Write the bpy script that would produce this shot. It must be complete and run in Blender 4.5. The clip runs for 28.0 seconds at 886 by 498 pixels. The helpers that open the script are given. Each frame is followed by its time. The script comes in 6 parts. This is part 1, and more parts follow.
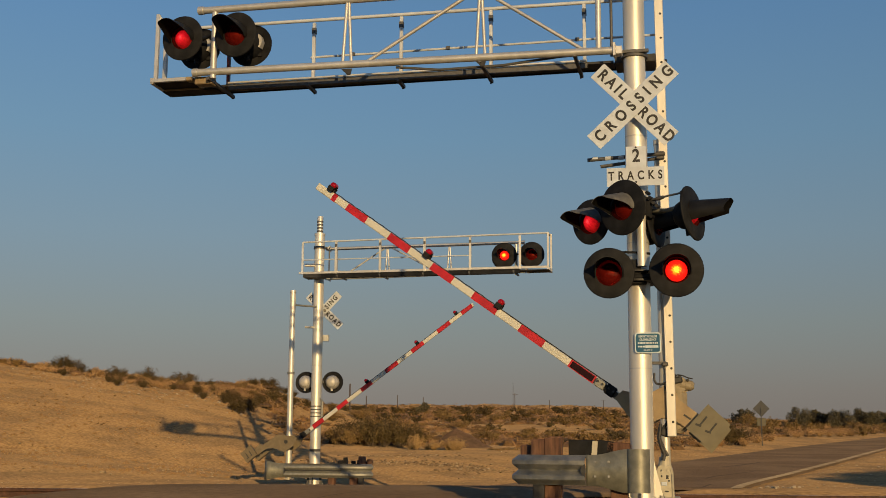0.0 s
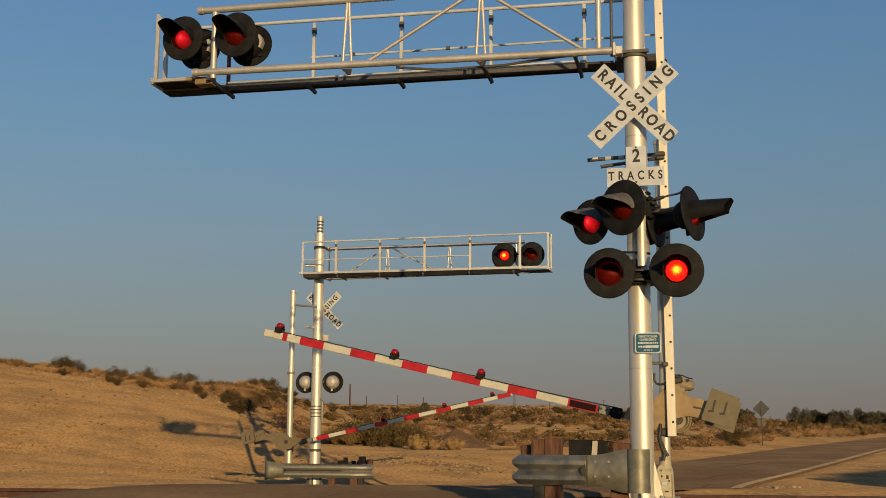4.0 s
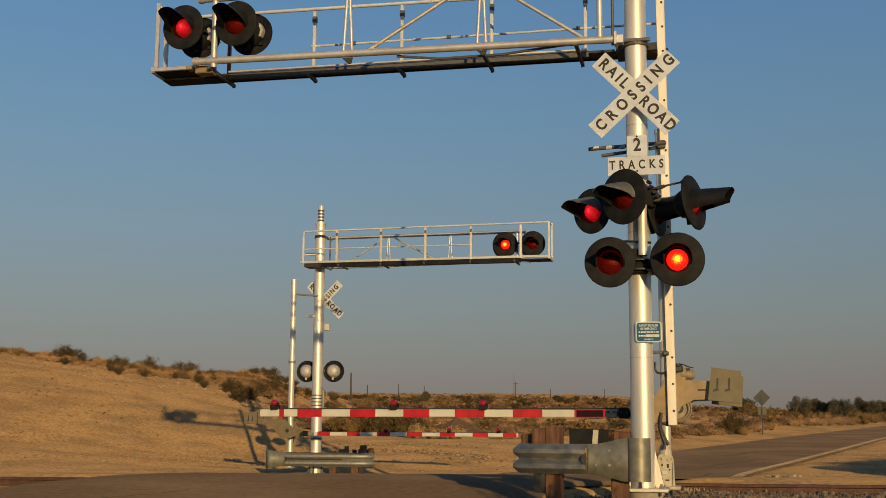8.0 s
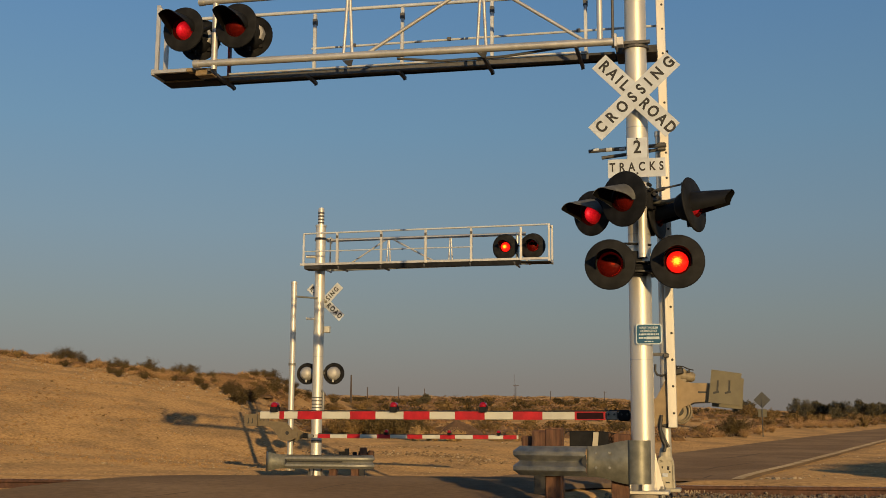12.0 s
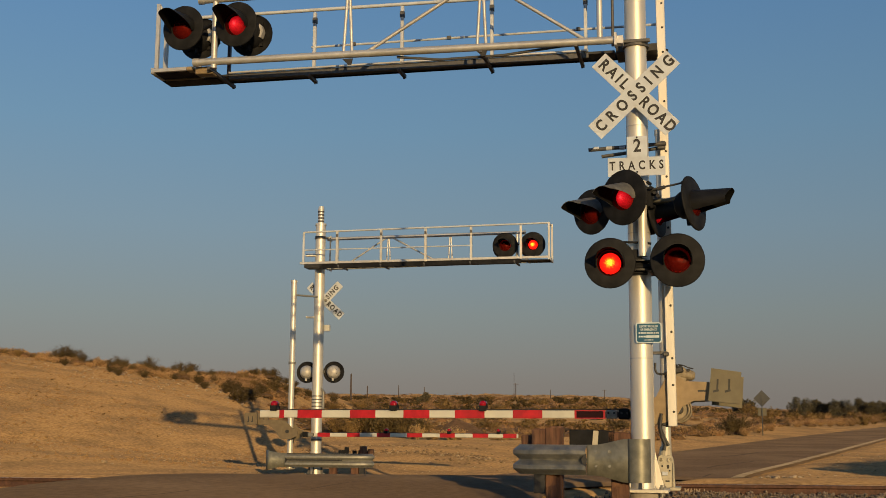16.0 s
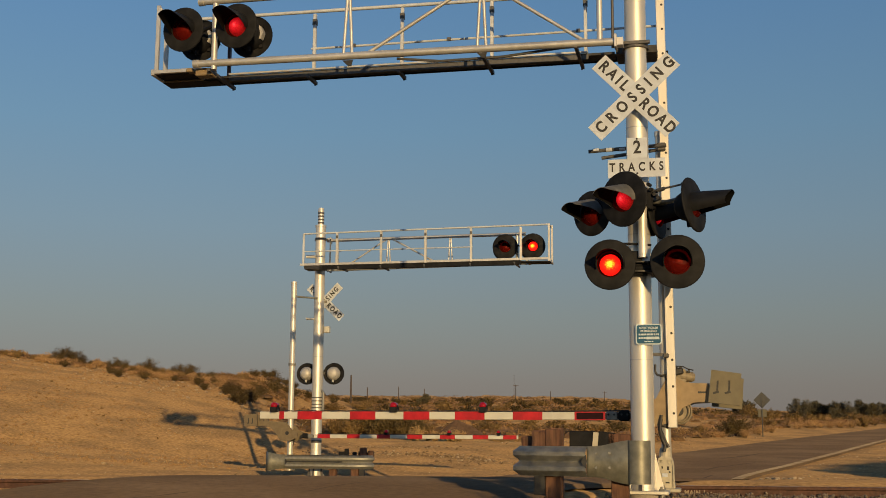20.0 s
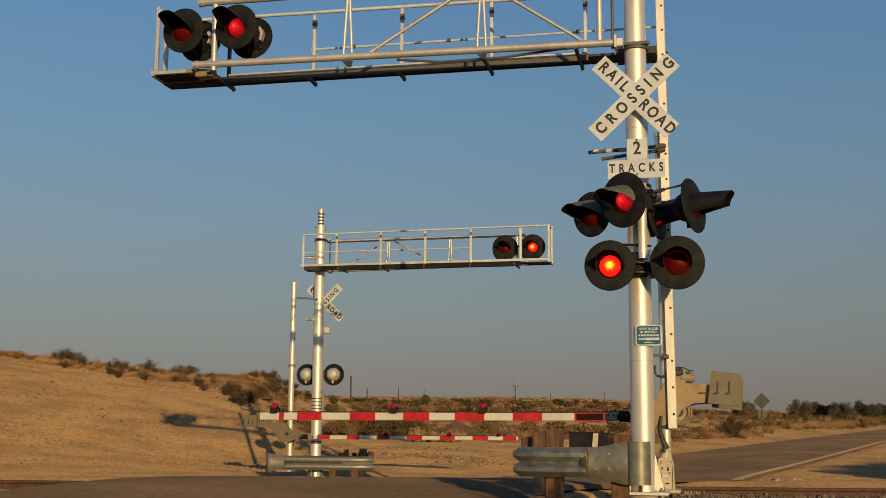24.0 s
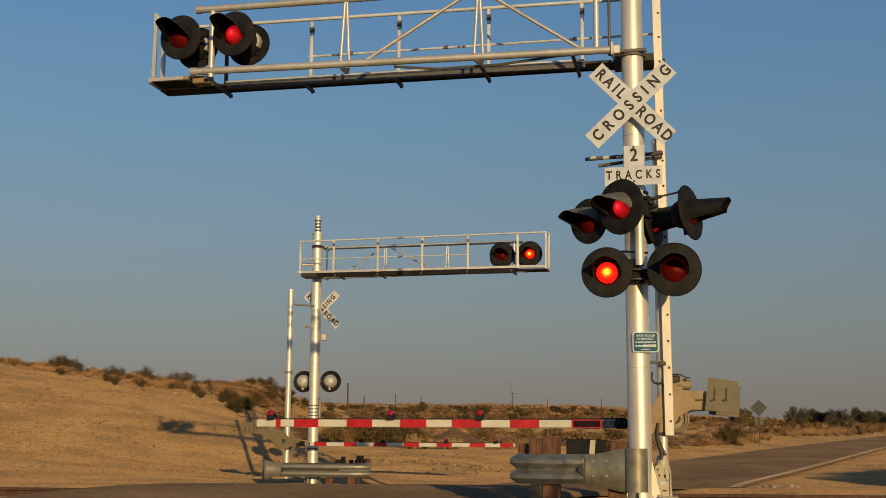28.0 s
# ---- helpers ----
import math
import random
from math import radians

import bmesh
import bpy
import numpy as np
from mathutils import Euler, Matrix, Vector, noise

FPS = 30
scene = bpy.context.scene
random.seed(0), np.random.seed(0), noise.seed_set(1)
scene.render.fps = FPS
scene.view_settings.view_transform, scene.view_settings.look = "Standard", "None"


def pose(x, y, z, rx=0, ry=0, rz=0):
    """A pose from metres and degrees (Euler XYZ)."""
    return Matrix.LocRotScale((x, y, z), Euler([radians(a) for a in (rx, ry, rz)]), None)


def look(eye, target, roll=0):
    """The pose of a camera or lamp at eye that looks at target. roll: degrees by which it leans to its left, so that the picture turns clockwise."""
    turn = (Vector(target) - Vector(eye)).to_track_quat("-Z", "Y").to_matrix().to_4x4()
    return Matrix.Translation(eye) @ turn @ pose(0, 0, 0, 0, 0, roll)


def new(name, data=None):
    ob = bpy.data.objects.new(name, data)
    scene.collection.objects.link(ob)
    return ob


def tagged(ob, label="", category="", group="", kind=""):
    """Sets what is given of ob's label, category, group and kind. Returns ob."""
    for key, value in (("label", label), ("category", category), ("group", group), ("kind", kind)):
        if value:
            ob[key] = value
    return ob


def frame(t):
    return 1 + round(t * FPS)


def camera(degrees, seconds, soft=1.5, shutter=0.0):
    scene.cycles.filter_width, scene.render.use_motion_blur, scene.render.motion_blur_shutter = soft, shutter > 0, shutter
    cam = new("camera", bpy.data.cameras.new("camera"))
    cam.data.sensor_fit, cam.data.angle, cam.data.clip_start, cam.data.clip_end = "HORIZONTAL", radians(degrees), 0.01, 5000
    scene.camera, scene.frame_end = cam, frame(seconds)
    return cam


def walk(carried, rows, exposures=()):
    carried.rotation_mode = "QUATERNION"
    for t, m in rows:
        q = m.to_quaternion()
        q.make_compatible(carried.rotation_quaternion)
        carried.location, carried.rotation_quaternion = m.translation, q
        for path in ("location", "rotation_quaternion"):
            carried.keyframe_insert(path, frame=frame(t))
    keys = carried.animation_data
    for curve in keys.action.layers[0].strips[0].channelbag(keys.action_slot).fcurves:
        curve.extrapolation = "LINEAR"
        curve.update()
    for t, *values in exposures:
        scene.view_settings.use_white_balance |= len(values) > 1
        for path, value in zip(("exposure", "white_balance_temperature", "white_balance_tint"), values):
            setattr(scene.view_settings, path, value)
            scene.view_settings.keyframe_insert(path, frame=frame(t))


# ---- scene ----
# The camera stands still on the shoulder and nods a little.
EYE = (0.0, 0.0, 0.61)
cam = camera(40.5, 28.0, soft=0.8)
# seconds, yaw, pitch; the lean is the same all along
PATH = [
    (0, -0.001, 9.363), (0.5, 0.002, 9.427), (1, -0.003, 9.401), (1.5, 0.001, 9.390), (2, 0.003, 9.436), (2.5, 0.0, 9.349),
    (3, 0.002, 9.404), (3.5, -0.003, 9.433), (5.5, 0.040, 8.997), (6, 0.040, 9.026), (6.5, 0.052, 8.891), (7, 0.040, 9.082),
    (7.5, 0.062, 8.860), (8, 0.040, 8.846), (8.5, 0.043, 8.949), (9, 0.040, 8.937), (9.5, 0.036, 8.994), (10, 0.0, 9.063),
    (10.5, 0.001, 9.025), (11, 0.040, 8.941), (11.5, 0.033, 9.033), (12, 0.048, 8.953), (12.5, 0.043, 8.947), (14.5, 0.046, 8.905),
    (15, 0.038, 8.956), (15.5, 0.043, 8.875), (16, 0.043, 8.887), (16.1, 0.043, 8.914), (16.2, 0.03, 8.945), (16.3, 0.0, 9.10), (16.4, -0.035, 9.40), (16.5, -0.043, 9.270), (17, -0.041, 9.296), (17.5, -0.039, 9.301), (17.6, -0.039, 9.30), (17.7, -0.022, 9.30), (17.8, -0.020, 9.19), (17.9, -0.039, 9.295),
    (18, 0.035, 8.988), (18.5, 0.016, 8.975), (19, 0.038, 8.973), (19.5, 0.035, 8.988), (20, 0.043, 8.958), (20.1, 0.035, 8.985), (20.2, 0.043, 8.96), (20.3, 0.035, 8.985), (20.4, -0.01, 9.25), (20.5, -0.038, 9.263),
    (21, -0.057, 9.194), (21.5, -0.084, 9.439), (23.5, 0.035, 8.960), (24, 0.036, 9.001), (24.5, 0.001, 9.092), (25, -0.039, 9.238), (25.1, -0.038, 9.21), (25.2, 0.0, 9.03), (25.3, 0.022, 8.905), (25.4, 0.016, 9.07),
    (25.5, 0.016, 9.114), (25.6, -0.02, 9.27), (25.7, -0.005, 9.22), (25.8, -0.022, 9.34), (25.9, 0.025, 8.94), (26, 0.032, 8.859), (26.1, -0.05, 9.20), (26.2, -0.055, 9.08), (26.3, -0.058, 9.035), (26.4, -0.07, 9.09), (26.5, -0.118, 9.265), (27, -0.050, 9.235), (27.5, -0.042, 9.028), (28, -0.104, 9.327),
]
LEAN = 0.361


def aim(yaw, pitch):
    y, p = radians(yaw), radians(pitch)
    return look(EYE, (EYE[0] - 50 * math.sin(y) * math.cos(p), EYE[1] + 50 * math.cos(y) * math.cos(p), EYE[2] + 50 * math.sin(p)), LEAN)


walk(cam, [(t, aim(y, p)) for t, y, p in PATH], exposures=[(0, 0.0), (28, 0.0)])

# ---- world and sun: a low evening sun behind the camera, to its right ----
SUN_AZ, SUN_EL = 12.6, 6.8          # degrees to the right of straight behind, degrees up
world = bpy.data.worlds.new("world")
scene.world = world
world.use_nodes = True
wn, wl = world.node_tree.nodes, world.node_tree.links
sky = wn.new("ShaderNodeTexSky")
sky.sky_type = "NISHITA"
sky.sun_disc = False
sky.sun_elevation = radians(SUN_EL)
sky.sun_rotation = radians(180 - SUN_AZ)
sky.air_density, sky.dust_density, sky.ozone_density = 1.0, 2.2, 1.6
# evening haze: the sky pales to a dull mauve all round the horizon
where = wn.new("ShaderNodeTexCoord")
split = wn.new("ShaderNodeSeparateXYZ")
haze = wn.new("ShaderNodeValToRGB")
wl.new(where.outputs["Generated"], split.inputs["Vector"])
wl.new(split.outputs["Z"], haze.inputs["Fac"])
stops = [(0.0, (0.232, 0.200, 0.182)), (0.045, (0.236, 0.215, 0.206)), (0.10, (0.226, 0.255, 0.262)), (0.17, (0.196, 0.282, 0.355)), (0.25, (0.150, 0.280, 0.415)), (0.35, (0.110, 0.245, 0.440)), (0.60, (0.05, 0.125, 0.26)), (1.0, (0.025, 0.07, 0.16))]
ramp = haze.color_ramp
while len(ramp.elements) < len(stops):
    ramp.elements.new(0.5)
for e, (at_z, col) in zip(ramp.elements, stops):
    e.position, e.color = at_z, (*col, 1)
# the sky is a little deeper away from the point opposite the sun
side = wn.new("ShaderNodeMapRange")
side.interpolation_type = "SMOOTHSTEP"
side.inputs["From Min"].default_value, side.inputs["From Max"].default_value = -0.5, 0.6
side.inputs["To Min"].default_value, side.inputs["To Max"].default_value = 1.05, 0.84
wl.new(split.outputs["X"], side.inputs["Value"])
deep = wn.new("ShaderNodeVectorMath")
deep.operation = "SCALE"
wl.new(haze.outputs["Color"], deep.inputs[0])
wl.new(side.outputs["Result"], deep.inputs["Scale"])
dim = wn.new("ShaderNodeVectorMath")
dim.operation = "SCALE"
dim.inputs["Scale"].default_value = 0.12
wl.new(sky.outputs["Color"], dim.inputs[0])
blend = wn.new("ShaderNodeMix")
blend.data_type = "RGBA"
blend.inputs["Factor"].default_value = 0.85
wl.new(dim.outputs["Vector"], blend.inputs["A"])
wl.new(deep.outputs["Vector"], blend.inputs["B"])
wl.new(blend.outputs["Result"], wn["Background"].inputs["Color"])
wn["Background"].inputs["Strength"].default_value = 1.0
sun = new("sun", bpy.data.lights.new("sun", "SUN"))
sun.data.energy, sun.data.angle, sun.data.color = 3.2, radians(0.4), (1.0, 0.695, 0.325)
sun_dir = Vector((math.sin(radians(SUN_AZ)) * math.cos(radians(SUN_EL)), -math.cos(radians(SUN_AZ)) * math.cos(radians(SUN_EL)), math.sin(radians(SUN_EL))))
sun.matrix_world = look(tuple(sun_dir * 60), (0, 0, 0))


# ---- materials ----
def material(name, color, rough=0.6, metal=0.0, var=0.15, scale=8.0, bump=0.0, bump_scale=60.0, spec=0.5, second=None, second_scale=1.2, stretch=(1, 1, 1), contrast=(0.35, 0.65), diffuse=0.0):
    """A surface with grain at two scales, in object space, and a fine relief."""
    m = bpy.data.materials.new(name)
    m.use_nodes = True
    n, k = m.node_tree.nodes, m.node_tree.links
    b = n["Principled BSDF"]
    b.inputs["Roughness"].default_value, b.inputs["Metallic"].default_value = rough, metal
    b.inputs["Specular IOR Level"].default_value = spec
    b.inputs["Diffuse Roughness"].default_value = diffuse
    co = n.new("ShaderNodeTexCoord")
    mp = n.new("ShaderNodeMapping")
    mp.inputs["Scale"].default_value = stretch
    k.new(co.outputs["Object"], mp.inputs["Vector"])
    t1 = n.new("ShaderNodeTexNoise")
    t1.inputs["Scale"].default_value, t1.inputs["Detail"].default_value = scale, 5
    k.new(mp.outputs["Vector"], t1.inputs["Vector"])
    r1 = n.new("ShaderNodeMapRange")
    r1.inputs["From Min"].default_value, r1.inputs["From Max"].default_value = contrast
    r1.inputs["To Min"].default_value, r1.inputs["To Max"].default_value = 1 - var, 1 + var
    k.new(t1.outputs["Fac"], r1.inputs["Value"])
    base = n.new("ShaderNodeMix")
    base.data_type = "RGBA"
    base.inputs["A"].default_value = (*color, 1)
    base.inputs["B"].default_value = (*(second or color), 1)
    t2 = n.new("ShaderNodeTexNoise")
    t2.inputs["Scale"].default_value, t2.inputs["Detail"].default_value = second_scale, 6
    k.new(mp.outputs["Vector"], t2.inputs["Vector"])
    r2 = n.new("ShaderNodeMapRange")
    r2.inputs["From Min"].default_value, r2.inputs["From Max"].default_value = 0.42, 0.62
    k.new(t2.outputs["Fac"], r2.inputs["Value"])
    k.new(r2.outputs["Result"], base.inputs["Factor"])
    mul = n.new("ShaderNodeVectorMath")
    mul.operation = "SCALE"
    k.new(base.outputs["Result"], mul.inputs[0])
    k.new(r1.outputs["Result"], mul.inputs["Scale"])
    k.new(mul.outputs["Vector"], b.inputs["Base Color"])
    if bump:
        t3 = n.new("ShaderNodeTexNoise")
        t3.inputs["Scale"].default_value, t3.inputs["Detail"].default_value = bump_scale, 4
        k.new(mp.outputs["Vector"], t3.inputs["Vector"])
        bp = n.new("ShaderNodeBump")
        bp.inputs["Strength"].default_value, bp.inputs["Distance"].default_value = bump, 0.02
        k.new(t3.outputs["Fac"], bp.inputs["Height"])
        k.new(bp.outputs["Normal"], b.inputs["Normal"])
    return m


M = {}
M["alu"] = material("aluminium", (0.80, 0.755, 0.66), 0.47, 0.52, 0.07, 5, 0.07, 90, second=(0.69, 0.655, 0.575), stretch=(1, 1, 0.25))
M["truss"] = material("weathered_aluminium", (0.68, 0.66, 0.62), 0.48, 0.55, 0.08, 9, 0.05, 90, second=(0.6, 0.58, 0.54))
M["galv"] = material("galvanised_steel", (0.265, 0.258, 0.225), 0.5, 0.4, 0.12, 14, 0.08, 60, second=(0.27, 0.265, 0.24), second_scale=3)
M["railing"] = material("pale_galvanised_rail", (0.66, 0.69, 0.72), 0.5, 0.12, 0.07, 9, 0.05, 90, second=(0.58, 0.60, 0.62), second_scale=3)
M["grate"] = material("grating_steel", (0.13, 0.125, 0.12), 0.6, 0.5, 0.15, 20)
M["black"] = material("black_paint", (0.0145, 0.015, 0.0165), 0.6, 0.0, 0.2, 10, 0.04, 50, spec=0.1, second=(0.022, 0.022, 0.023), second_scale=4)
M["hood"] = material("black_sheet", (0.012, 0.012, 0.013), 0.5, 0.0, 0.2, 10, 0.03, 30, spec=0.25, second=(0.017, 0.017, 0.017), second_scale=4)
M["hoodin"] = material("matt_black_lining", (0.010, 0.010, 0.010), 0.9, 0.0, 0.2, 10, spec=0.03)
M["bleached"] = material("sun_bleached_black_sheet", (0.172, 0.170, 0.165), 0.6, 0.0, 0.18, 9, 0.05, 40, spec=0.3, second=(0.105, 0.104, 0.10), second_scale=6)
M["cast"] = material("cast_grey_paint", (0.50, 0.455, 0.345), 0.55, 0.1, 0.1, 12)
M["tan"] = material("tan_paint", (0.33, 0.238, 0.128), 0.55, 0.1, 0.1, 10, 0.05, 60, second=(0.28, 0.20, 0.108), second_scale=4)
M["weight"] = material("counterweight_paint", (0.172, 0.148, 0.092), 0.6, 0.1, 0.1, 10, 0.06, 60, second=(0.155, 0.135, 0.085), second_scale=5)
M["faded"] = material("faded_rail_lettering", (0.34, 0.26, 0.17), 0.8)
M["terminal"] = material("galvanised_terminal", (0.27, 0.258, 0.20), 0.5, 0.4, 0.14, 14, 0.08, 60, second=(0.235, 0.228, 0.18), second_scale=4)
# a darker tan for the far gate's plates and weights
M["olive"] = material("darker_tan", (0.19, 0.146, 0.085), 0.6, 0.1, 0.12, 10)
M["machine"] = material("grey_tan_casting", (0.30, 0.245, 0.16), 0.6, 0.1, 0.14, 14, 0.1, 50)
M["clod"] = material("dirt_clod", (0.33, 0.22, 0.11), 0.95, 0.0, 0.25, 9, second=(0.48, 0.37, 0.23), second_scale=3)
M["darkclod"] = material("dark_dirt_clod", (0.19, 0.12, 0.06), 0.95, 0.0, 0.25, 9, second=(0.27, 0.18, 0.095), second_scale=3)
M["palestone"] = material("pale_stone", (0.50, 0.38, 0.24), 0.9, 0.0, 0.2, 9, 0.2, 40, second=(0.38, 0.27, 0.16), second_scale=5)
M["dark"] = material("dark_steel", (0.05, 0.048, 0.045), 0.55, 0.4, 0.2, 20)
M["white"] = material("reflective_white", (0.61, 0.655, 0.71), 0.4, 0.0, 0.05, 12, second=(0.56, 0.59, 0.62), second_scale=5)
M["letter"] = material("sign_black", (0.02, 0.018, 0.017), 0.5)
M["red"] = material("reflective_red", (0.50, 0.013, 0.02), 0.35, 0.0, 0.12, 14, second=(0.40, 0.012, 0.018), second_scale=6)
M["darkred"] = material("dark_red", (0.022, 0.005, 0.008), 0.6, 0.0, 0.15, 14, spec=0.1)
M["offwhite"] = material("aged_white", (0.66, 0.64, 0.545), 0.45, 0.0, 0.07, 8, second=(0.57, 0.555, 0.475), second_scale=4)
M["blue"] = material("sign_blue", (0.012, 0.10, 0.19), 0.35, 0.0, 0.08, 20)
M["signtext"] = material("sign_white", (0.6, 0.68, 0.7), 0.4)
M["wood"] = material("treated_timber", (0.115, 0.052, 0.028), 0.8, 0.0, 0.3, 30, 0.3, 70, second=(0.17, 0.085, 0.046), second_scale=5, stretch=(1, 1, 0.15))
M["rust"] = material("rusty_rail", (0.075, 0.035, 0.022), 0.75, 0.2, 0.25, 25, 0.15, 80, second=(0.11, 0.05, 0.03), second_scale=6)
M["railtop"] = material("worn_rail_top", (0.42, 0.36, 0.3), 0.3, 0.9, 0.1, 20)
M["concrete"] = material("concrete", (0.42, 0.38, 0.32), 0.85, 0.0, 0.12, 14, 0.2, 60, second=(0.34, 0.30, 0.25))
M["rock"] = material("stone", (0.155, 0.115, 0.078), 0.85, 0.0, 0.25, 9, 0.2, 40, second=(0.24, 0.185, 0.13), second_scale=3)
M["dirt"] = material("desert_dirt", (0.352, 0.222, 0.103), 0.95, 0.0, 0.26, 9.0, 0.24, 40.0, spec=0.02, second=(0.245, 0.160, 0.083), second_scale=0.45, diffuse=1.0)
M["asphalt"] = material("asphalt", (0.135, 0.092, 0.057), 0.88, 0.0, 0.13, 9.0, 0.3, 120, spec=0.04, second=(0.178, 0.123, 0.077), second_scale=0.35, diffuse=1.0)
M["gravel"] = material("dark_gravel", (0.135, 0.085, 0.058), 0.95, 0.0, 0.35, 16.0, 0.5, 30, spec=0.03, second=(0.10, 0.066, 0.046), second_scale=2.0, diffuse=1.0)
M["tar"] = material("old_tar", (0.085, 0.060, 0.040), 0.85, 0.0, 0.2, 9, spec=0.05, diffuse=1.0)
M["paint"] = material("road_paint", (0.36, 0.285, 0.185), 0.9, 0.0, 0.15, 6, spec=0.03, second=(0.25, 0.19, 0.12), second_scale=1.6, diffuse=1.0)
M["timberpole"] = material("pole_timber", (0.09, 0.065, 0.05), 0.85, 0.0, 0.2, 6)
M["signback"] = material("bare_sign_back", (0.10, 0.098, 0.09), 0.6, 0.2, 0.08, 9)


def leafy(name, a, b, var=0.45):
    m = bpy.data.materials.new(name)
    m.use_nodes = True
    n, k = m.node_tree.nodes, m.node_tree.links
    s = n["Principled BSDF"]
    s.inputs["Roughness"].default_value = 0.8
    s.inputs["Specular IOR Level"].default_value = 0.2
    g = n.new("ShaderNodeNewGeometry")
    o = n.new("ShaderNodeObjectInfo")
    mix = n.new("ShaderNodeMix")
    mix.data_type = "RGBA"
    mix.inputs["A"].default_value, mix.inputs["B"].default_value = (*a, 1), (*b, 1)
    k.new(g.outputs["Random Per Island"], mix.inputs["Factor"])
    r = n.new("ShaderNodeMapRange")
    r.inputs["To Min"].default_value, r.inputs["To Max"].default_value = 1 - var / 2, 1 + var / 2
    k.new(o.outputs["Random"], r.inputs["Value"])
    sc = n.new("ShaderNodeVectorMath")
    sc.operation = "SCALE"
    k.new(mix.outputs["Result"], sc.inputs[0])
    k.new(r.outputs["Result"], sc.inputs["Scale"])
    k.new(sc.outputs["Vector"], s.inputs["Base Color"])
    return m


M["creosote"] = leafy("creosote_leaf", (0.200, 0.126, 0.046), (0.31, 0.194, 0.076))
M["drybush"] = leafy("dry_brush", (0.38, 0.22, 0.092), (0.56, 0.345, 0.155))
M["strawbush"] = leafy("straw_brush", (0.42, 0.262, 0.105), (0.50, 0.325, 0.14), 0.2)
M["scrub"] = leafy("mixed_scrub", (0.335, 0.178, 0.073), (0.44, 0.248, 0.104), 0.2)
sn, sk = M["scrub"].node_tree.nodes, M["scrub"].node_tree.links
patch, spot, pick, tone = sn.new("ShaderNodeTexNoise"), sn.new("ShaderNodeNewGeometry"), sn.new("ShaderNodeMix"), sn.new("ShaderNodeMapRange")
patch.inputs["Scale"].default_value, patch.inputs["Detail"].default_value = 0.42, 3
sk.new(spot.outputs["Position"], patch.inputs["Vector"])
tone.inputs["From Min"].default_value, tone.inputs["From Max"].default_value = 0.41, 0.57
sk.new(patch.outputs["Fac"], tone.inputs["Value"])
pick.data_type = "RGBA"
sk.new(tone.outputs["Result"], pick.inputs["Factor"])
sk.new(sn["Principled BSDF"].inputs["Base Color"].links[0].from_socket, pick.inputs["A"])
pick.inputs["B"].default_value = (0.170, 0.098, 0.041, 1)
sk.new(pick.outputs["Result"], sn["Principled BSDF"].inputs["Base Color"])
M["treeleaf"] = leafy("dark_tree_leaf", (0.062, 0.055, 0.034), (0.150, 0.125, 0.072))
M["darkleaf"] = leafy("dark_creosote_leaf", (0.072, 0.052, 0.020), (0.155, 0.104, 0.042))
M["twig"] = material("twig_bark", (0.10, 0.07, 0.045), 0.9)


def lens_material():
    m = bpy.data.materials.new("red_lens")
    m.use_nodes = True
    n, k = m.node_tree.nodes, m.node_tree.links
    s = n["Principled BSDF"]
    s.inputs["Base Color"].default_value = (0.30, 0.022, 0.016, 1)
    s.inputs["Roughness"].default_value = 0.4
    s.inputs["Specular IOR Level"].default_value = 0.2
    t = n.new("ShaderNodeBsdfTransparent")
    t.inputs["Color"].default_value = (1.0, 0.27, 0.09, 1)
    x = n.new("ShaderNodeMixShader")
    x.inputs["Fac"].default_value = 0.2
    # moulded prisms in the glass
    co, cells, relief = n.new("ShaderNodeTexCoord"), n.new("ShaderNodeTexVoronoi"), n.new("ShaderNodeBump")
    cells.inputs["Scale"].default_value = 13
    relief.inputs["Strength"].default_value, relief.inputs["Distance"].default_value = 0.5, 0.02
    k.new(co.outputs["Object"], cells.inputs["Vector"])
    k.new(cells.outputs["Distance"], relief.inputs["Height"])
    k.new(relief.outputs["Normal"], s.inputs["Normal"])
    k.new(t.outputs["BSDF"], x.inputs[1])
    k.new(s.outputs["BSDF"], x.inputs[2])
    k.new(x.outputs["Shader"], n["Material Output"].inputs["Surface"])
    return m


def glow(name, color, strength, base=(0.1, 0.01, 0.01)):
    m = bpy.data.materials.new(name)
    m.use_nodes = True
    s = m.node_tree.nodes["Principled BSDF"]
    s.inputs["Base Color"].default_value = (*base, 1)
    s.inputs["Emission Color"].default_value = (*color, 1)
    s.inputs["Emission Strength"].default_value = strength
    return m


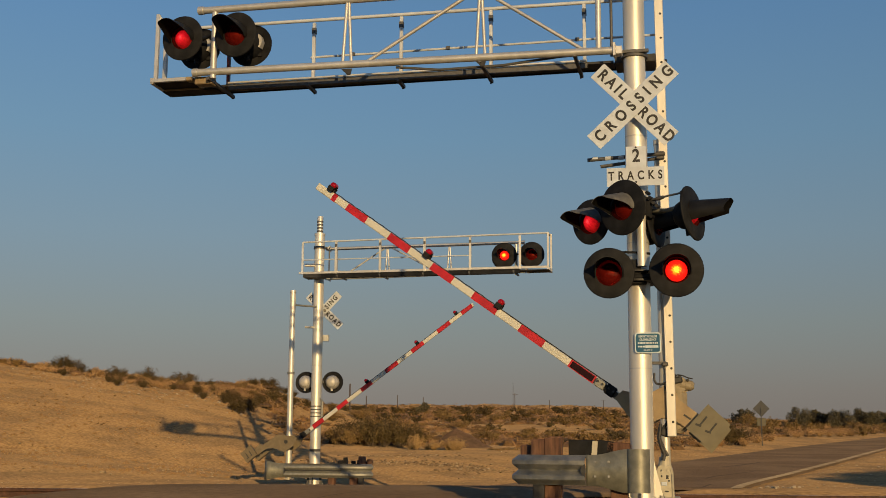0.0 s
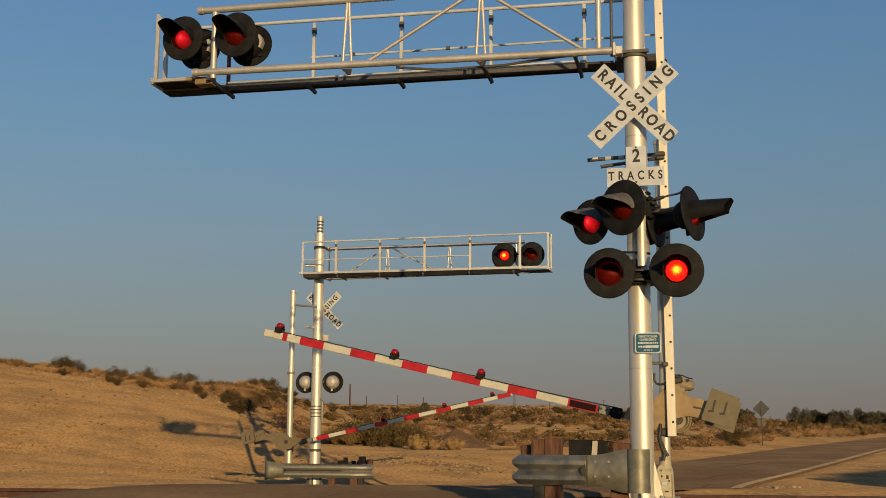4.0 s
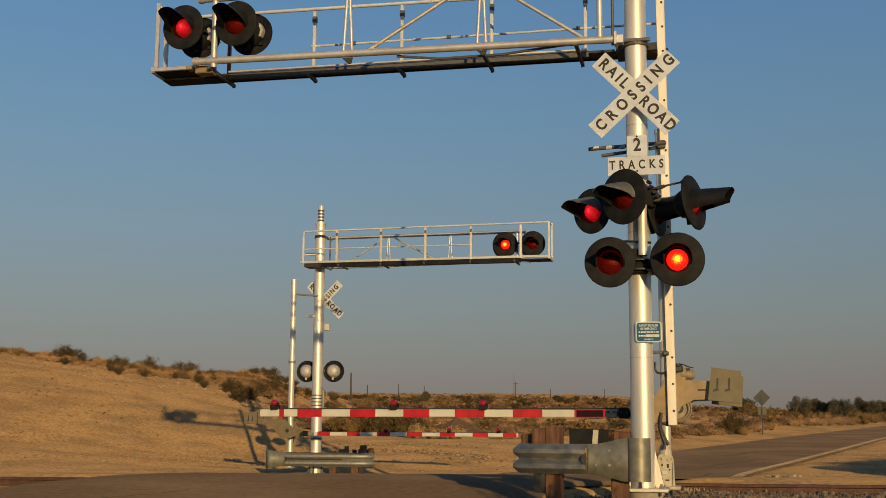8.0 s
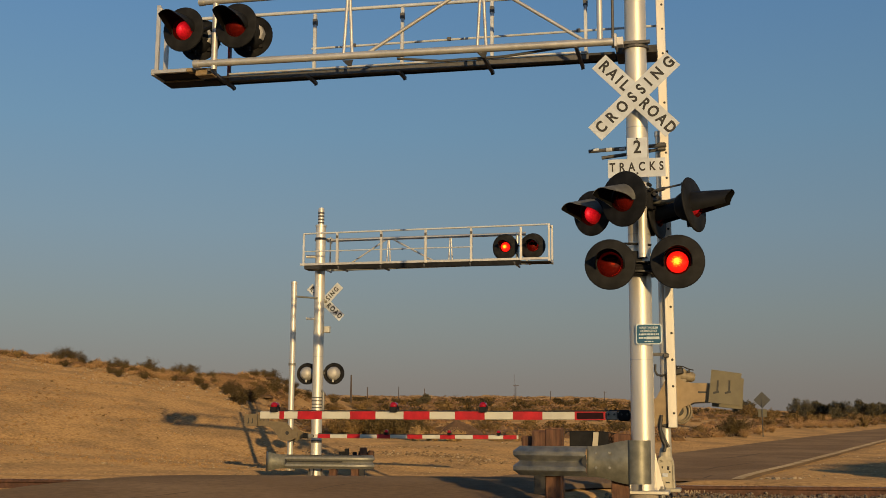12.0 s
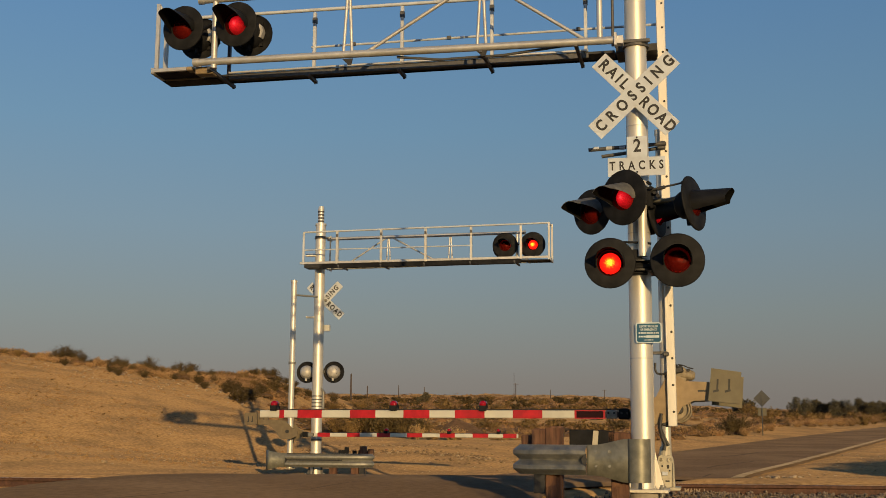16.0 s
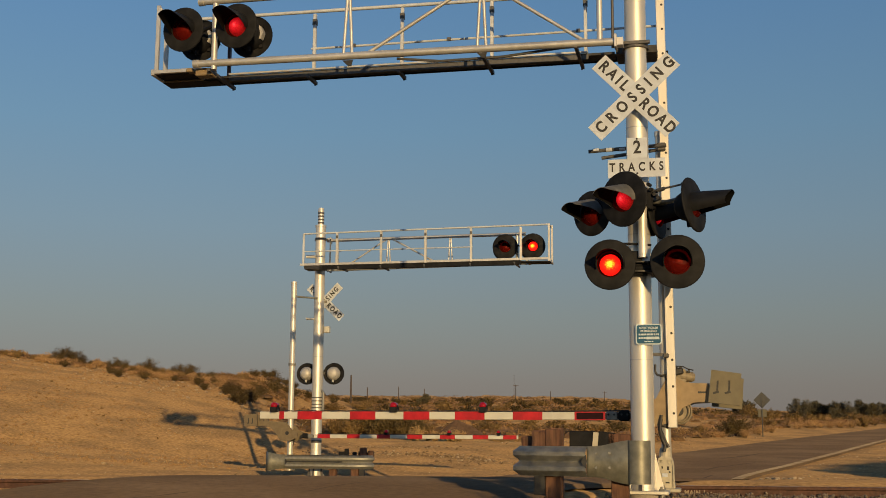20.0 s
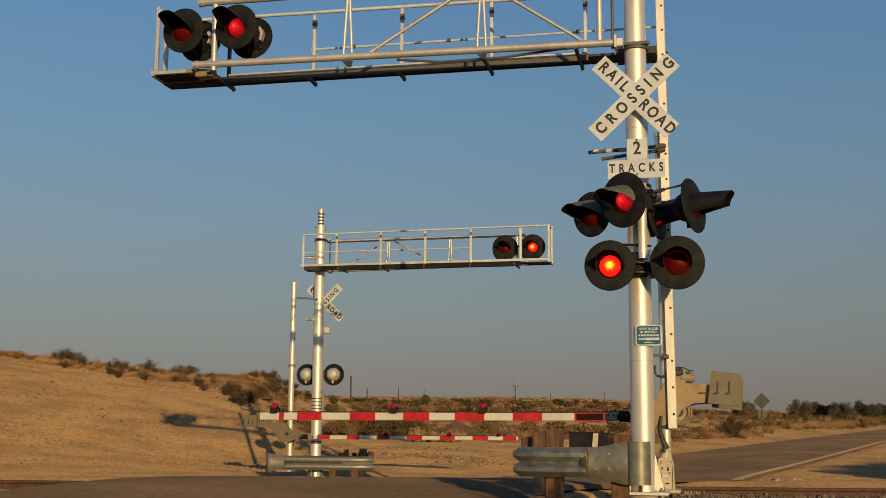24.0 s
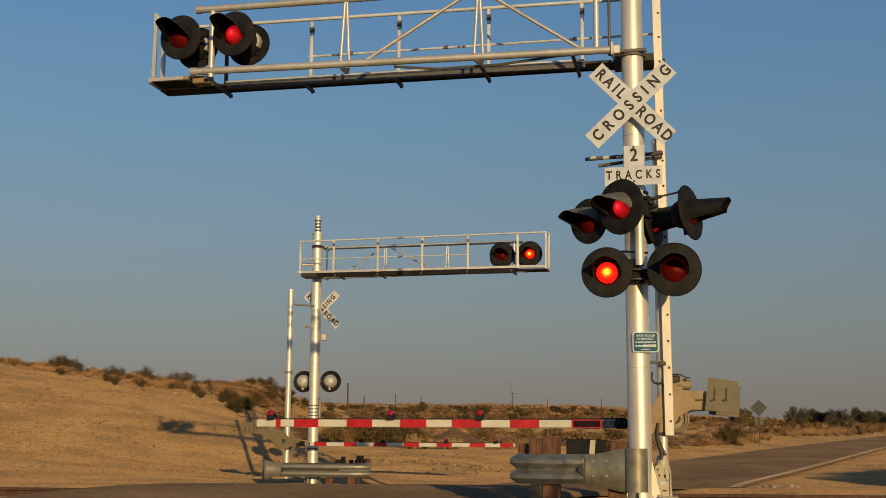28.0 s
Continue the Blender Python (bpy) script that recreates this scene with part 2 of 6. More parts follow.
def lit_face(name, hot):
    """Light of a lamp seen through its lens: hottest in the middle, red towards the rim."""
    m = bpy.data.materials.new(name)
    m.use_nodes = True
    n, k = m.node_tree.nodes, m.node_tree.links
    co = n.new("ShaderNodeTexCoord")
    flat = n.new("ShaderNodeVectorMath")
    flat.operation = "MULTIPLY"
    flat.inputs[1].default_value = (1, 0, 1)
    k.new(co.outputs["Object"], flat.inputs[0])
    wob = n.new("ShaderNodeTexVoronoi")
    wob.inputs["Scale"].default_value = 62
    k.new(co.outputs["Object"], wob.inputs["Vector"])
    dist = n.new("ShaderNodeVectorMath")
    dist.operation = "LENGTH"
    k.new(flat.outputs["Vector"], dist.inputs[0])
    far = n.new("ShaderNodeMath")
    far.operation = "MULTIPLY_ADD"
    far.inputs[1].default_value = 8.0
    k.new(dist.outputs["Value"], far.inputs[0])
    shift = n.new("ShaderNodeMath")
    shift.operation = "MULTIPLY_ADD"
    shift.inputs[1].default_value, shift.inputs[2].default_value = 0.30, -0.14
    k.new(wob.outputs["Distance"], shift.inputs[0])
    k.new(shift.outputs["Value"], far.inputs[2])
    r = n.new("ShaderNodeValToRGB")
    cols = [(0.20, (1.0, 0.58, 0.09, 1)), (0.40, (0.66, 0.12, 0.018, 1)), (0.56, (0.32, 0.014, 0.016, 1)), (0.95, (0.16, 0.005, 0.008, 1))] if hot else [(0.02, (0.85, 0.16, 0.5, 1)), (0.24, (0.40, 0.025, 0.12, 1)), (0.6, (0.22, 0.008, 0.045, 1)), (0.95, (0.07, 0.003, 0.012, 1))]
    while len(r.color_ramp.elements) < 4:
        r.color_ramp.elements.new(0.5)
    for e, (p, c) in zip(r.color_ramp.elements, cols):
        e.position, e.color = p, c
    k.new(far.outputs["Value"], r.inputs["Fac"])
    s = n["Principled BSDF"]
    s.inputs["Base Color"].default_value = (0.1, 0.01, 0.01, 1)
    k.new(r.outputs["Color"], s.inputs["Emission Color"])
    s.inputs["Emission Strength"].default_value = 8.5 if hot else 2.6
    return m


M["lens"] = lens_material()
M["hot"], M["soft"] = lit_face("lit_lamp", True), lit_face("lit_lamp_off_axis", False)
M["unlit"] = material("unlit_reflector", (0.09, 0.03, 0.025), 0.35, 0.3)
M["armlamp"] = glow("lit_arm_lamp", (1.0, 0.015, 0.03), 0.06, (0.28, 0.004, 0.010))
M["armlamp"].node_tree.nodes["Principled BSDF"].inputs["Roughness"].default_value = 0.12
M["domeback"] = material("lamp_housing_back", (0.52, 0.50, 0.46), 0.5, 0.2, 0.08, 10)


# ---- mesh building ----
class Geo:
    """Collects vertices and faces for one mesh, with a material slot for each face."""

    def __init__(self):
        self.v, self.f, self.s = [], [], []

    def add(self, verts, faces, slot=0):
        o = len(self.v)
        self.v += [tuple(p) for p in verts]
        self.f += [tuple(o + i for i in f) for f in faces]
        self.s += [slot] * len(faces)
        return self

    def box(self, c, size, m=None, slot=0, bevel=0.0):
        x, y, z = (s / 2 for s in size)
        if bevel:
            b = min(bevel, x * 0.9, y * 0.9, z * 0.9)
            pts, idx = [], {}
            for sx in (-1, 1):
                for sy in (-1, 1):
                    for sz in (-1, 1):
                        for ax in range(3):
                            p = [sx * (x - b), sy * (y - b), sz * (z - b)]
                            p[ax] = (sx * x, sy * y, sz * z)[ax]
                            idx[(sx, sy, sz, ax)] = len(pts)
                            pts.append(p)
            fs = []
            for ax in range(3):
                u, w = (ax + 1) % 3, (ax + 2) % 3
                for s in (-1, 1):
                    q = []
                    for a, c2 in ((-1, -1), (1, -1), (1, 1), (-1, 1)):
                        k = [0, 0, 0]
                        k[ax], k[u], k[w] = s, a, c2
                        q.append(idx[(*k, ax)])
                    fs.append(q if s > 0 else q[::-1])
                for a in (-1, 1):
                    for c2 in (-1, 1):
                        k0, k1 = [0, 0, 0], [0, 0, 0]
                        k0[ax], k1[ax] = -1, 1
                        k0[u] = k1[u] = a
                        k0[w] = k1[w] = c2
                        q = [idx[(*k0, u)], idx[(*k1, u)], idx[(*k1, w)], idx[(*k0, w)]]
                        fs.append(q if a * c2 > 0 else q[::-1])
            for sx in (-1, 1):
                for sy in (-1, 1):
                    for sz in (-1, 1):
                        q = [idx[(sx, sy, sz, a)] for a in range(3)]
                        fs.append(q if sx * sy * sz > 0 else q[::-1])
        else:
            pts = [(sx * x, sy * y, sz * z) for sx in (-1, 1) for sy in (-1, 1) for sz in (-1, 1)]
            fs = [(0, 1, 3, 2), (4, 6, 7, 5), (0, 4, 5, 1), (2, 3, 7, 6), (0, 2, 6, 4), (1, 5, 7, 3)]
        pts = [Vector(p) for p in pts]
        if m is not None:
            pts = [m @ p for p in pts]
        return self.add([p + Vector(c) for p in pts], fs, slot)

    def tube(self, p, q, r, r2=None, seg=12, caps=True, slot=0):
        p, q = Vector(p), Vector(q)
        r2 = r if r2 is None else r2
        d = (q - p).normalized()
        u = d.orthogonal().normalized()
        w = d.cross(u)
        ring = [(math.cos(2 * math.pi * i / seg), math.sin(2 * math.pi * i / seg)) for i in range(seg)]
        vs = [p + (u * a + w * b) * r for a, b in ring] + [q + (u * a + w * b) * r2 for a, b in ring]
        fs = [(i, (i + 1) % seg, seg + (i + 1) % seg, seg + i) for i in range(seg)]
        if caps:
            fs += [tuple(range(seg))[::-1], tuple(range(seg, 2 * seg))]
        return self.add(vs, fs, slot)

    def path(self, pts, r, seg=8, slot=0):
        for a, b in zip(pts[:-1], pts[1:]):
            self.tube(a, b, r, seg=seg, slot=slot)
        return self

    def lathe(self, profile, seg=28, m=None, slot=0, arc=(0, 360)):
        """Turns (radius, y) pairs round the y axis; full rings or an arc."""
        full = arc[1] - arc[0] >= 360
        n = seg if full else seg + 1
        vs, fs = [], []
        for r, y in profile:
            for i in range(n):
                a = radians(arc[0] + (arc[1] - arc[0]) * i / seg)
                vs.append(Vector((r * math.cos(a), y, r * math.sin(a))))
        for j in range(len(profile) - 1):
            for i in range(seg):
                k = (i + 1) % n
                fs.append((j * n + i, j * n + k, (j + 1) * n + k, (j + 1) * n + i))
        if m is not None:
            vs = [m @ v for v in vs]
        return self.add(vs, fs, slot)

    def prism(self, outline, y0, y1, slot=0):
        """An outline in x, z, given thickness along y."""
        n = len(outline)
        vs = [(x, y0, z) for x, z in outline] + [(x, y1, z) for x, z in outline]
        fs = [tuple(range(n)), tuple(range(n, 2 * n))[::-1]] + [(i, n + i, n + (i + 1) % n, (i + 1) % n) for i in range(n)]
        return self.add(vs, fs, slot)

    def mesh(self, name, mats, smooth=False):
        me = bpy.data.meshes.new(name)
        me.from_pydata(self.v, [], self.f)
        for m in mats if isinstance(mats, (list, tuple)) else [mats]:
            me.materials.append(m)
        me.polygons.foreach_set("material_index", self.s)
        if smooth:
            me.polygons.foreach_set("use_smooth", [True] * len(self.f))
        me.update()
        bm = bmesh.new()
        bm.from_mesh(me)
        bmesh.ops.recalc_face_normals(bm, faces=bm.faces)
        bm.to_mesh(me)
        bm.free()
        if smooth:
            me.set_sharp_from_angle(angle=radians(38))
        return me


def part(name, geo, mat, parent=None, label="", m=None, smooth=False):
    """Links a mesh (or the pieces of one) as one object under its thing."""
    me = geo.mesh(name, mat, smooth) if isinstance(geo, Geo) else geo
    ob = new(name, me)
    if parent is not None:
        ob.parent = parent
    if m is not None:
        ob.matrix_basis = m
    return tagged(ob, label)


def words(text, size, mat, parent, m, depth=0.003, bold=0.0, spacing=1.0, name="lettering", narrow=1.0):
    cu = bpy.data.curves.new("lettering", "FONT")
    cu.body, cu.size, cu.extrude, cu.offset, cu.space_character = text, size, depth, bold, spacing
    cu.align_x, cu.align_y = "CENTER", "CENTER"
    tmp = bpy.data.objects.new("lettering", cu)
    scene.collection.objects.link(tmp)
    dg = bpy.context.evaluated_depsgraph_get()
    me = bpy.data.meshes.new_from_object(tmp.evaluated_get(dg))
    bpy.data.objects.remove(tmp)
    bpy.data.curves.remove(cu)
    me.transform(Matrix.Diagonal((narrow, 1, 1, 1)))
    me.materials.clear()
    me.materials.append(mat)
    return part(name, me, mat, parent, m=m)


def ss(a, b, v):
    t = min(1.0, max(0.0, (v - a) / (b - a)))
    return t * t * (3 - 2 * t)


# ---- the lie of the land ----
LEFT_EDGE = [(-13.5, -30), (-12, 0), (-8.2, 10), (-6.2, 15.2), (-5.5, 17.3), (-5.15, 18.3), (-3.1, 24), (1.0, 33), (6.1, 44), (9.9, 51.5), (14.4, 60), (19.7, 69.6), (26.5, 81.5), (36, 98.3), (70, 158), (160, 316)]
RIGHT_EDGE = [(-3, -30), (-0.4, 0), (0.9, 10), (1.45, 16.2), (3.2, 17.45), (3.75, 19.6), (5.5, 21.6), (8.3, 33), (12.8, 43), (16.2, 50), (20.2, 58.2), (25.4, 68.7), (31.8, 80.5), (41.3, 97), (75.5, 156), (165, 313)]


def along(edge, t):
    """A point of an edge, t counting its corners, on a smooth curve."""
    i = min(int(t), len(edge) - 2)
    f = t - i
    p = [Vector(edge[min(max(j, 0), len(edge) - 1)]) for j in (i - 1, i, i + 1, i + 2)]
    return 0.5 * ((2 * p[1]) + (p[2] - p[0]) * f + (2 * p[0] - 5 * p[1] + 4 * p[2] - p[3]) * f * f + (3 * p[1] - p[0] - 3 * p[2] + p[3]) * f * f * f)


def edge_x(edge, y):
    for (x0, y0), (x1, y1) in zip(edge[:-1], edge[1:]):
        if y <= y1:
            return x0 + (x1 - x0) * (y - y0) / (y1 - y0)
    return edge[-1][0]


def rail_y(x):
    return 17.5 - 0.09 * x


def lie(x, y):
    """Height of the road and of the smooth ground."""
    z = -0.95 + 0.66 * ss(2, 12, y) + 0.29 * ss(11, 18.3, y) - 0.42 * ss(18.5, 30, y)
    d = max(0.0, y - 31)
    z += (0.0345 - 0.0105 * ss(0.10, 0.26, x / max(y, 20.0)) * ss(90, 260, y)) * (d - 6 * (1 - math.exp(-d / 6)))
    q = -x / max(y, 20.0)
    w = ss(0.09, 0.165, q) * ss(24, 34, y)
    if w > 0:
        # the long bank beside the road: a shallow toe, then a slope up to the crest
        toe, start, crest = -0.36 + (q - 0.155) * 5, 44.5 - (q - 0.155) * 9, 3.68 + (min(q, 0.5) - 0.155) * 9.8
        if y < start:
            b = -0.42 + (toe + 0.42) * ss(29, start + 4, y)
        else:
            b = toe + (crest - toe) * (1 - (1 - min(1.0, (y - start) / (80 - start))) ** 1.7) + 0.012 * max(0.0, y - 80)
        z = z * (1 - w) + max(b, z if y > 200 else -9) * w
    return z


def on_road(x, y):
    l, r = edge_x(LEFT_EDGE, y), edge_x(RIGHT_EDGE, y)
    return ss(l - 0.5, l + 0.1, x) * (1 - ss(r - 0.1, r + 0.5, x))


# low swells of bare earth on the plain: place, height, half width, half depth
HUMMOCKS = [(-14.2, 90, 0.38, 4.2, 14), (-10.5, 100, 0.25, 5.2, 17), (0.5, 84, 0.5, 4.0, 10), (22, 100, 0.9, 5.5, 14), (8, 120, 0.7, 6, 16), (-3, 150, 0.35, 9, 22), (16, 88, 0.45, 4, 9)]


def ground_z(x, y):
    z = lie(x, y)
    k = on_road(x, y)
    # the track bed lies lower beside the road
    near = ss(9, 13, y) * (1 - ss(rail_y(x) - 0.05, rail_y(x) + 1.1, y))
    z -= 0.16 * near * (1 - k)
    z -= 0.07 * k
    # open dirt beyond the far signal tips a little towards the low sun
    if 32 < y < 90:
        l = edge_x(LEFT_EDGE, y)
        z += 0.42 * ss(31, 50, y) * (1 - ss(54, 88, y)) * (1 - ss(l - 6, l - 0.8, x)) * (1 - ss(0.09, 0.165, -x / y))
    for hx, hy, hh, hw, hd in HUMMOCKS:
        z += hh * math.exp(-((x - hx) / hw) ** 2 - ((y - hy) / hd) ** 2)
    z += 1.9 * math.exp(-((x + 10.5) / 5.2) ** 2 - ((y - 100) / 17.0) ** 2)
    rough = min(1.0, 0.25 + abs(y - 17) / 60)
    z += (1 - k) * (0.07 * rough * noise.noise(Vector((x * 0.35, y * 0.35, 1.0))) + 0.010 * rough * noise.noise(Vector((x * 1.3, y * 1.3, 4.0))))
    z += (1 - k) * 0.022 * min(1.0, max(0.0, (y - 34) / 14)) * noise.noise(Vector((x * 0.62, y * 0.62, 6.0)))
    if y > 60:
        z += (1 - k) * 0.012 * (y - 60) * 0.25 * noise.noise(Vector((x * 0.03, y * 0.02, 9.0)))
    return z


def steps(a, b, n):
    return [a + (b - a) * i / n for i in range(n)]


def build_ground():
    ys = steps(-60, 8, 18) + steps(8, 30, 88) + steps(30, 80, 130) + steps(80, 200, 60) + steps(200, 700, 40) + steps(700, 2600, 20) + [2600]
    us = steps(-3.0, -0.55, 14) + steps(-0.55, 0.55, 190) + steps(0.55, 3.0, 15) + [3.0]
    g = Geo()
    for y in ys:
        for u in us:
            x = u * max(24.0, 10 + 0.86 * abs(y))
            g.v.append((x, y, ground_z(x, y)))
    n = len(us)
    for j in range(len(ys) - 1):
        for i in range(n - 1):
            g.f.append((j * n + i, j * n + i + 1, (j + 1) * n + i + 1, (j + 1) * n + i))
    g.s = [0] * len(g.f)
    ob = part("ground", g, M["dirt"], smooth=True)
    return tagged(ob, "tan sandy desert ground with low bank", "ground", kind="structure")


def build_road():
    g = Geo()
    rows, cols = 240, 18
    n = cols + 1
    top = len(LEFT_EDGE) - 1
    for j in range(rows + 1):
        l, r = along(LEFT_EDGE, top * j / rows), along(RIGHT_EDGE, top * j / rows)
        for i in range(n):
            p = l.lerp(r, i / cols)
            e = min(i, cols - i) / cols
            rag = 0.12 * noise.noise(Vector((p.x * 1.7, p.y * 1.7, 2))) if e == 0 else 0
            g.v.append((p.x + rag, p.y, lie(p.x, p.y) + 0.012 - (0.05 if e == 0 else 0)))
    for j in range(rows):
        for i in range(cols):
            g.f.append((j * n + i, j * n + i + 1, (j + 1) * n + i + 1, (j + 1) * n + i))
    g.s = [0] * len(g.f)
    road = tagged(part("road", g, M["asphalt"], smooth=True), "worn grey asphalt road climbing over the crossing", "road", kind="structure")
    line = Geo()
    k = 400
    for j in range(k + 1):
        t = 6.1 + (top - 6.1) * j / k
        l, r = along(LEFT_EDGE, t), along(RIGHT_EDGE, t)
        w = (r - l).length
        for off in (0.42, 0.12):
            p = r.lerp(l, off / w)
            line.v.append((p.x, p.y, lie(p.x, p.y) + 0.018))
    for j in range(k):
        line.f.append((2 * j, 2 * j + 1, 2 * j + 3, 2 * j + 2))
    line.s = [0] * len(line.f)
    seams = (([(-1.72, 15.7), (-1.5, 16.3), (-1.38, 16.6), (-1.1, 17.2)], 0.05), ([(-4.4, 14.0), (-4.0, 14.5), (-3.5, 15.0), (-3.2, 15.5)], 0.06), ([(-2.9, 13.4), (-2.2, 13.6), (-1.6, 14.1)], 0.04),
             ([(8.2, 38), (8.9, 39.6), (9.9, 41.2), (11.0, 43.0)], 0.16), ([(10.5, 46), (11.6, 47.6), (13.2, 50.5)], 0.2), ([(5.6, 30), (6.6, 31.4), (7.6, 34.5)], 0.10))
    for pts, wide in seams:
        seam = Geo()
        for i, (x, y) in enumerate(pts):
            w = wide * (0.35 if i in (0, len(pts) - 1) else 0.5 + 0.3 * math.sin(3 * i))
            seam.v += [(x - w, y, lie(x, y) + 0.0165), (x + w, y, lie(x, y) + 0.0165)]
        seam.f = [(2 * i, 2 * i + 1, 2 * i + 3, 2 * i + 2) for i in range(len(pts) - 1)]
        seam.s = [0] * len(seam.f)
        part("tar_seam", seam, M["tar"], road, "thin dark tar seam")
    part("edge_line", line, M["paint"], road, "worn white painted edge line")
    return road


build_ground()
build_road()


# ---- railway ----
def build_track(name, shift, label, spell=False):
    """Two rails on sleepers, level with the road where they cross it."""
    th = math.atan(0.09)
    top = -0.024 if spell else -0.13
    track = tagged(new(name), label, "railway track", kind="structure")
    track.matrix_basis = pose(0, 17.5 + shift, top, 0, 0, -math.degrees(th))
    prof = [(-0.075, -0.186), (0.075, -0.186), (0.07, -0.172), (0.012, -0.155), (0.010, -0.055), (0.036, -0.042), (0.037, -0.008), (0.028, 0.0), (-0.028, 0.0), (-0.037, -0.008), (-0.036, -0.042), (-0.010, -0.055), (-0.012, -0.155), (-0.07, -0.172)]
    n = len(prof)
    for off in (0.0, 1.505):
        g = Geo()
        low = -0.06 if off else 0.0
        g.add([(x, off + a, b + low) for x in (-60, 60) for a, b in prof],
              [tuple(range(n)), tuple(range(n, 2 * n))] + [(i, (i + 1) % n, n + (i + 1) % n, n + i) for i in range(n)])
        g.s = [1 if (len(f) == 4 and 7 in f and 8 in f) else 0 for f in g.f]
        rail = part("rail", g, [M["rust"], M["railtop"]], track)
        if spell and off == 0.0:
            words("MAIN 1", 0.085, M["faded"], rail, pose(3.56, -0.018, -0.098, 90, 0, 0), 0.003, 0.003, 1.1)
    tie = Geo().box((0, 0.75, -0.30), (0.22, 2.6, 0.20), bevel=0.015).mesh("sleeper", M["wood"])
    for i in range(46):
        x = -12 + i * 0.55
        if not -7.5 < x < 2.6:
            part("sleeper", tie, M["wood"], track, m=pose(x, 0, 0, 0, 0, random.uniform(-1, 1)))
    return track


build_track("track_1", 0.0, "rusty railway track on gravel ballast", True)
build_track("track_2", 4.4, "second railway track set level in packed dirt")


def build_ballast():
    g = Geo()
    rnd = random.Random(5)
    for i in range(9000):
        x = rnd.uniform(2.3, 9.5) if i < 7000 else rnd.uniform(0.6, 2.6)
        y = rail_y(x) - rnd.uniform(0.05, 4.2) if i < 7000 else rnd.uniform(13.4, 16.8)
        if on_road(x, y) > 0.25:
            continue
        r = rnd.uniform(0.012, 0.032)
        c = Vector((x, y, ground_z(x, y) + r * 0.5 + rnd.uniform(0, 0.05)))
        ax = [Vector((rnd.gauss(0, 1), rnd.gauss(0, 1), rnd.gauss(0, 1))).normalized() for _ in range(1)][0]
        q = ax.to_track_quat("Z", "Y").to_matrix()
        vs = [c + q @ (Vector(p) * r * rnd.uniform(0.7, 1.2)) for p in ((1, 0, 0), (-1, 0, 0), (0, 1, 0), (0, -1, 0), (0, 0, 0.8), (0, 0, -0.8))]
        g.add(vs, [(0, 2, 4), (2, 1, 4), (1, 3, 4), (3, 0, 4), (2, 0, 5), (1, 2, 5), (3, 1, 5), (0, 3, 5)])
    tagged(part("ballast", g, M["rock"]), "crushed grey-brown stone ballast beside the rail", "ballast", kind="stuff")


build_ballast()
# ---- crossing signals. In a signal's own space the arm reaches towards -x, traffic comes from -y, z is up from the mast's foot ----
BULBS, ARMS = [], []


def hood_mesh(length, r, taper=0.06, least=0.12, outer="hood", sweep=1.5, low=-18):
    g = Geo()
    seg, t = 26, 0.006
    arc = [radians(low + (180 - 2 * low) * i / seg) for i in range(seg + 1)]
    rows = []
    for rad in (r, r - t):
        for depth in (0.0, 0.5, 1.0):
            ring = []
            for a in arc:
                reach = length * (least + (1.02 - least) * max(0.0, min(1.0, (math.sin(a) + 0.32) / 1.02)) ** sweep)
                y = -reach * depth
                grow = 1.0 - taper * depth
                ring.append((rad * grow * math.cos(a), y, rad * grow * math.sin(a) - 0.05 * reach * depth))
            rows.append(ring)
    n = seg + 1
    for ring in rows:
        g.v += ring
    for j in (0, 1):
        for i in range(seg):
            for o in (0, 3 * n):
                g.f.append((o + j * n + i, o + j * n + i + 1, o + (j + 1) * n + i + 1, o + (j + 1) * n + i))
                g.s.append(1 if o else 0)
    for i in range(seg):
        g.f.append((2 * n + i, 2 * n + i + 1, 5 * n + i + 1, 5 * n + i))
    for i in (0, seg):
        for j in (0, 1):
            g.f.append((j * n + i, (j + 1) * n + i, 3 * n + (j + 1) * n + i, 3 * n + j * n + i))
    g.s += [0] * (len(g.f) - len(g.s))
    return g.mesh("hood", [M[outer], M["hoodin"]], True)


def bulb_mesh(hot=True):
    """A turning lamp: its front half glows, with a hot filament; its back half is dark."""
    g = Geo()
    r, seg = 0.125, 24
    angs = [0, 12, 24, 34, 46, 60, 80, 90, 110, 130, 150, 170, 180]
    for a0, a1 in zip(angs[:-1], angs[1:]):
        slot = 0 if a1 <= 90 else 1
        g.lathe([(r * math.sin(radians(a)) + 1e-4, -r * math.cos(radians(a))) for a in (a0, a1)], seg, slot=slot)
    return g.mesh("bulb", [M["hot"] if hot else M["soft"], M["unlit"]], True)


def lens_mesh():
    g = Geo()
    prof = [(0.0005, -0.058), (0.05, -0.054), (0.095, -0.043), (0.128, -0.025), (0.150, 0.0)]
    g.lathe(prof, 28)
    return g.mesh("lens", M["lens"], True)


HOOD, HOOD_LONG, HOOD_PALE = hood_mesh(0.42, 0.172), hood_mesh(0.45, 0.15, 0.38, 0.85, low=-42), hood_mesh(0.40, 0.172, outer="bleached")
BULB, BULB_SOFT, LENS = bulb_mesh(), bulb_mesh(False), lens_mesh()


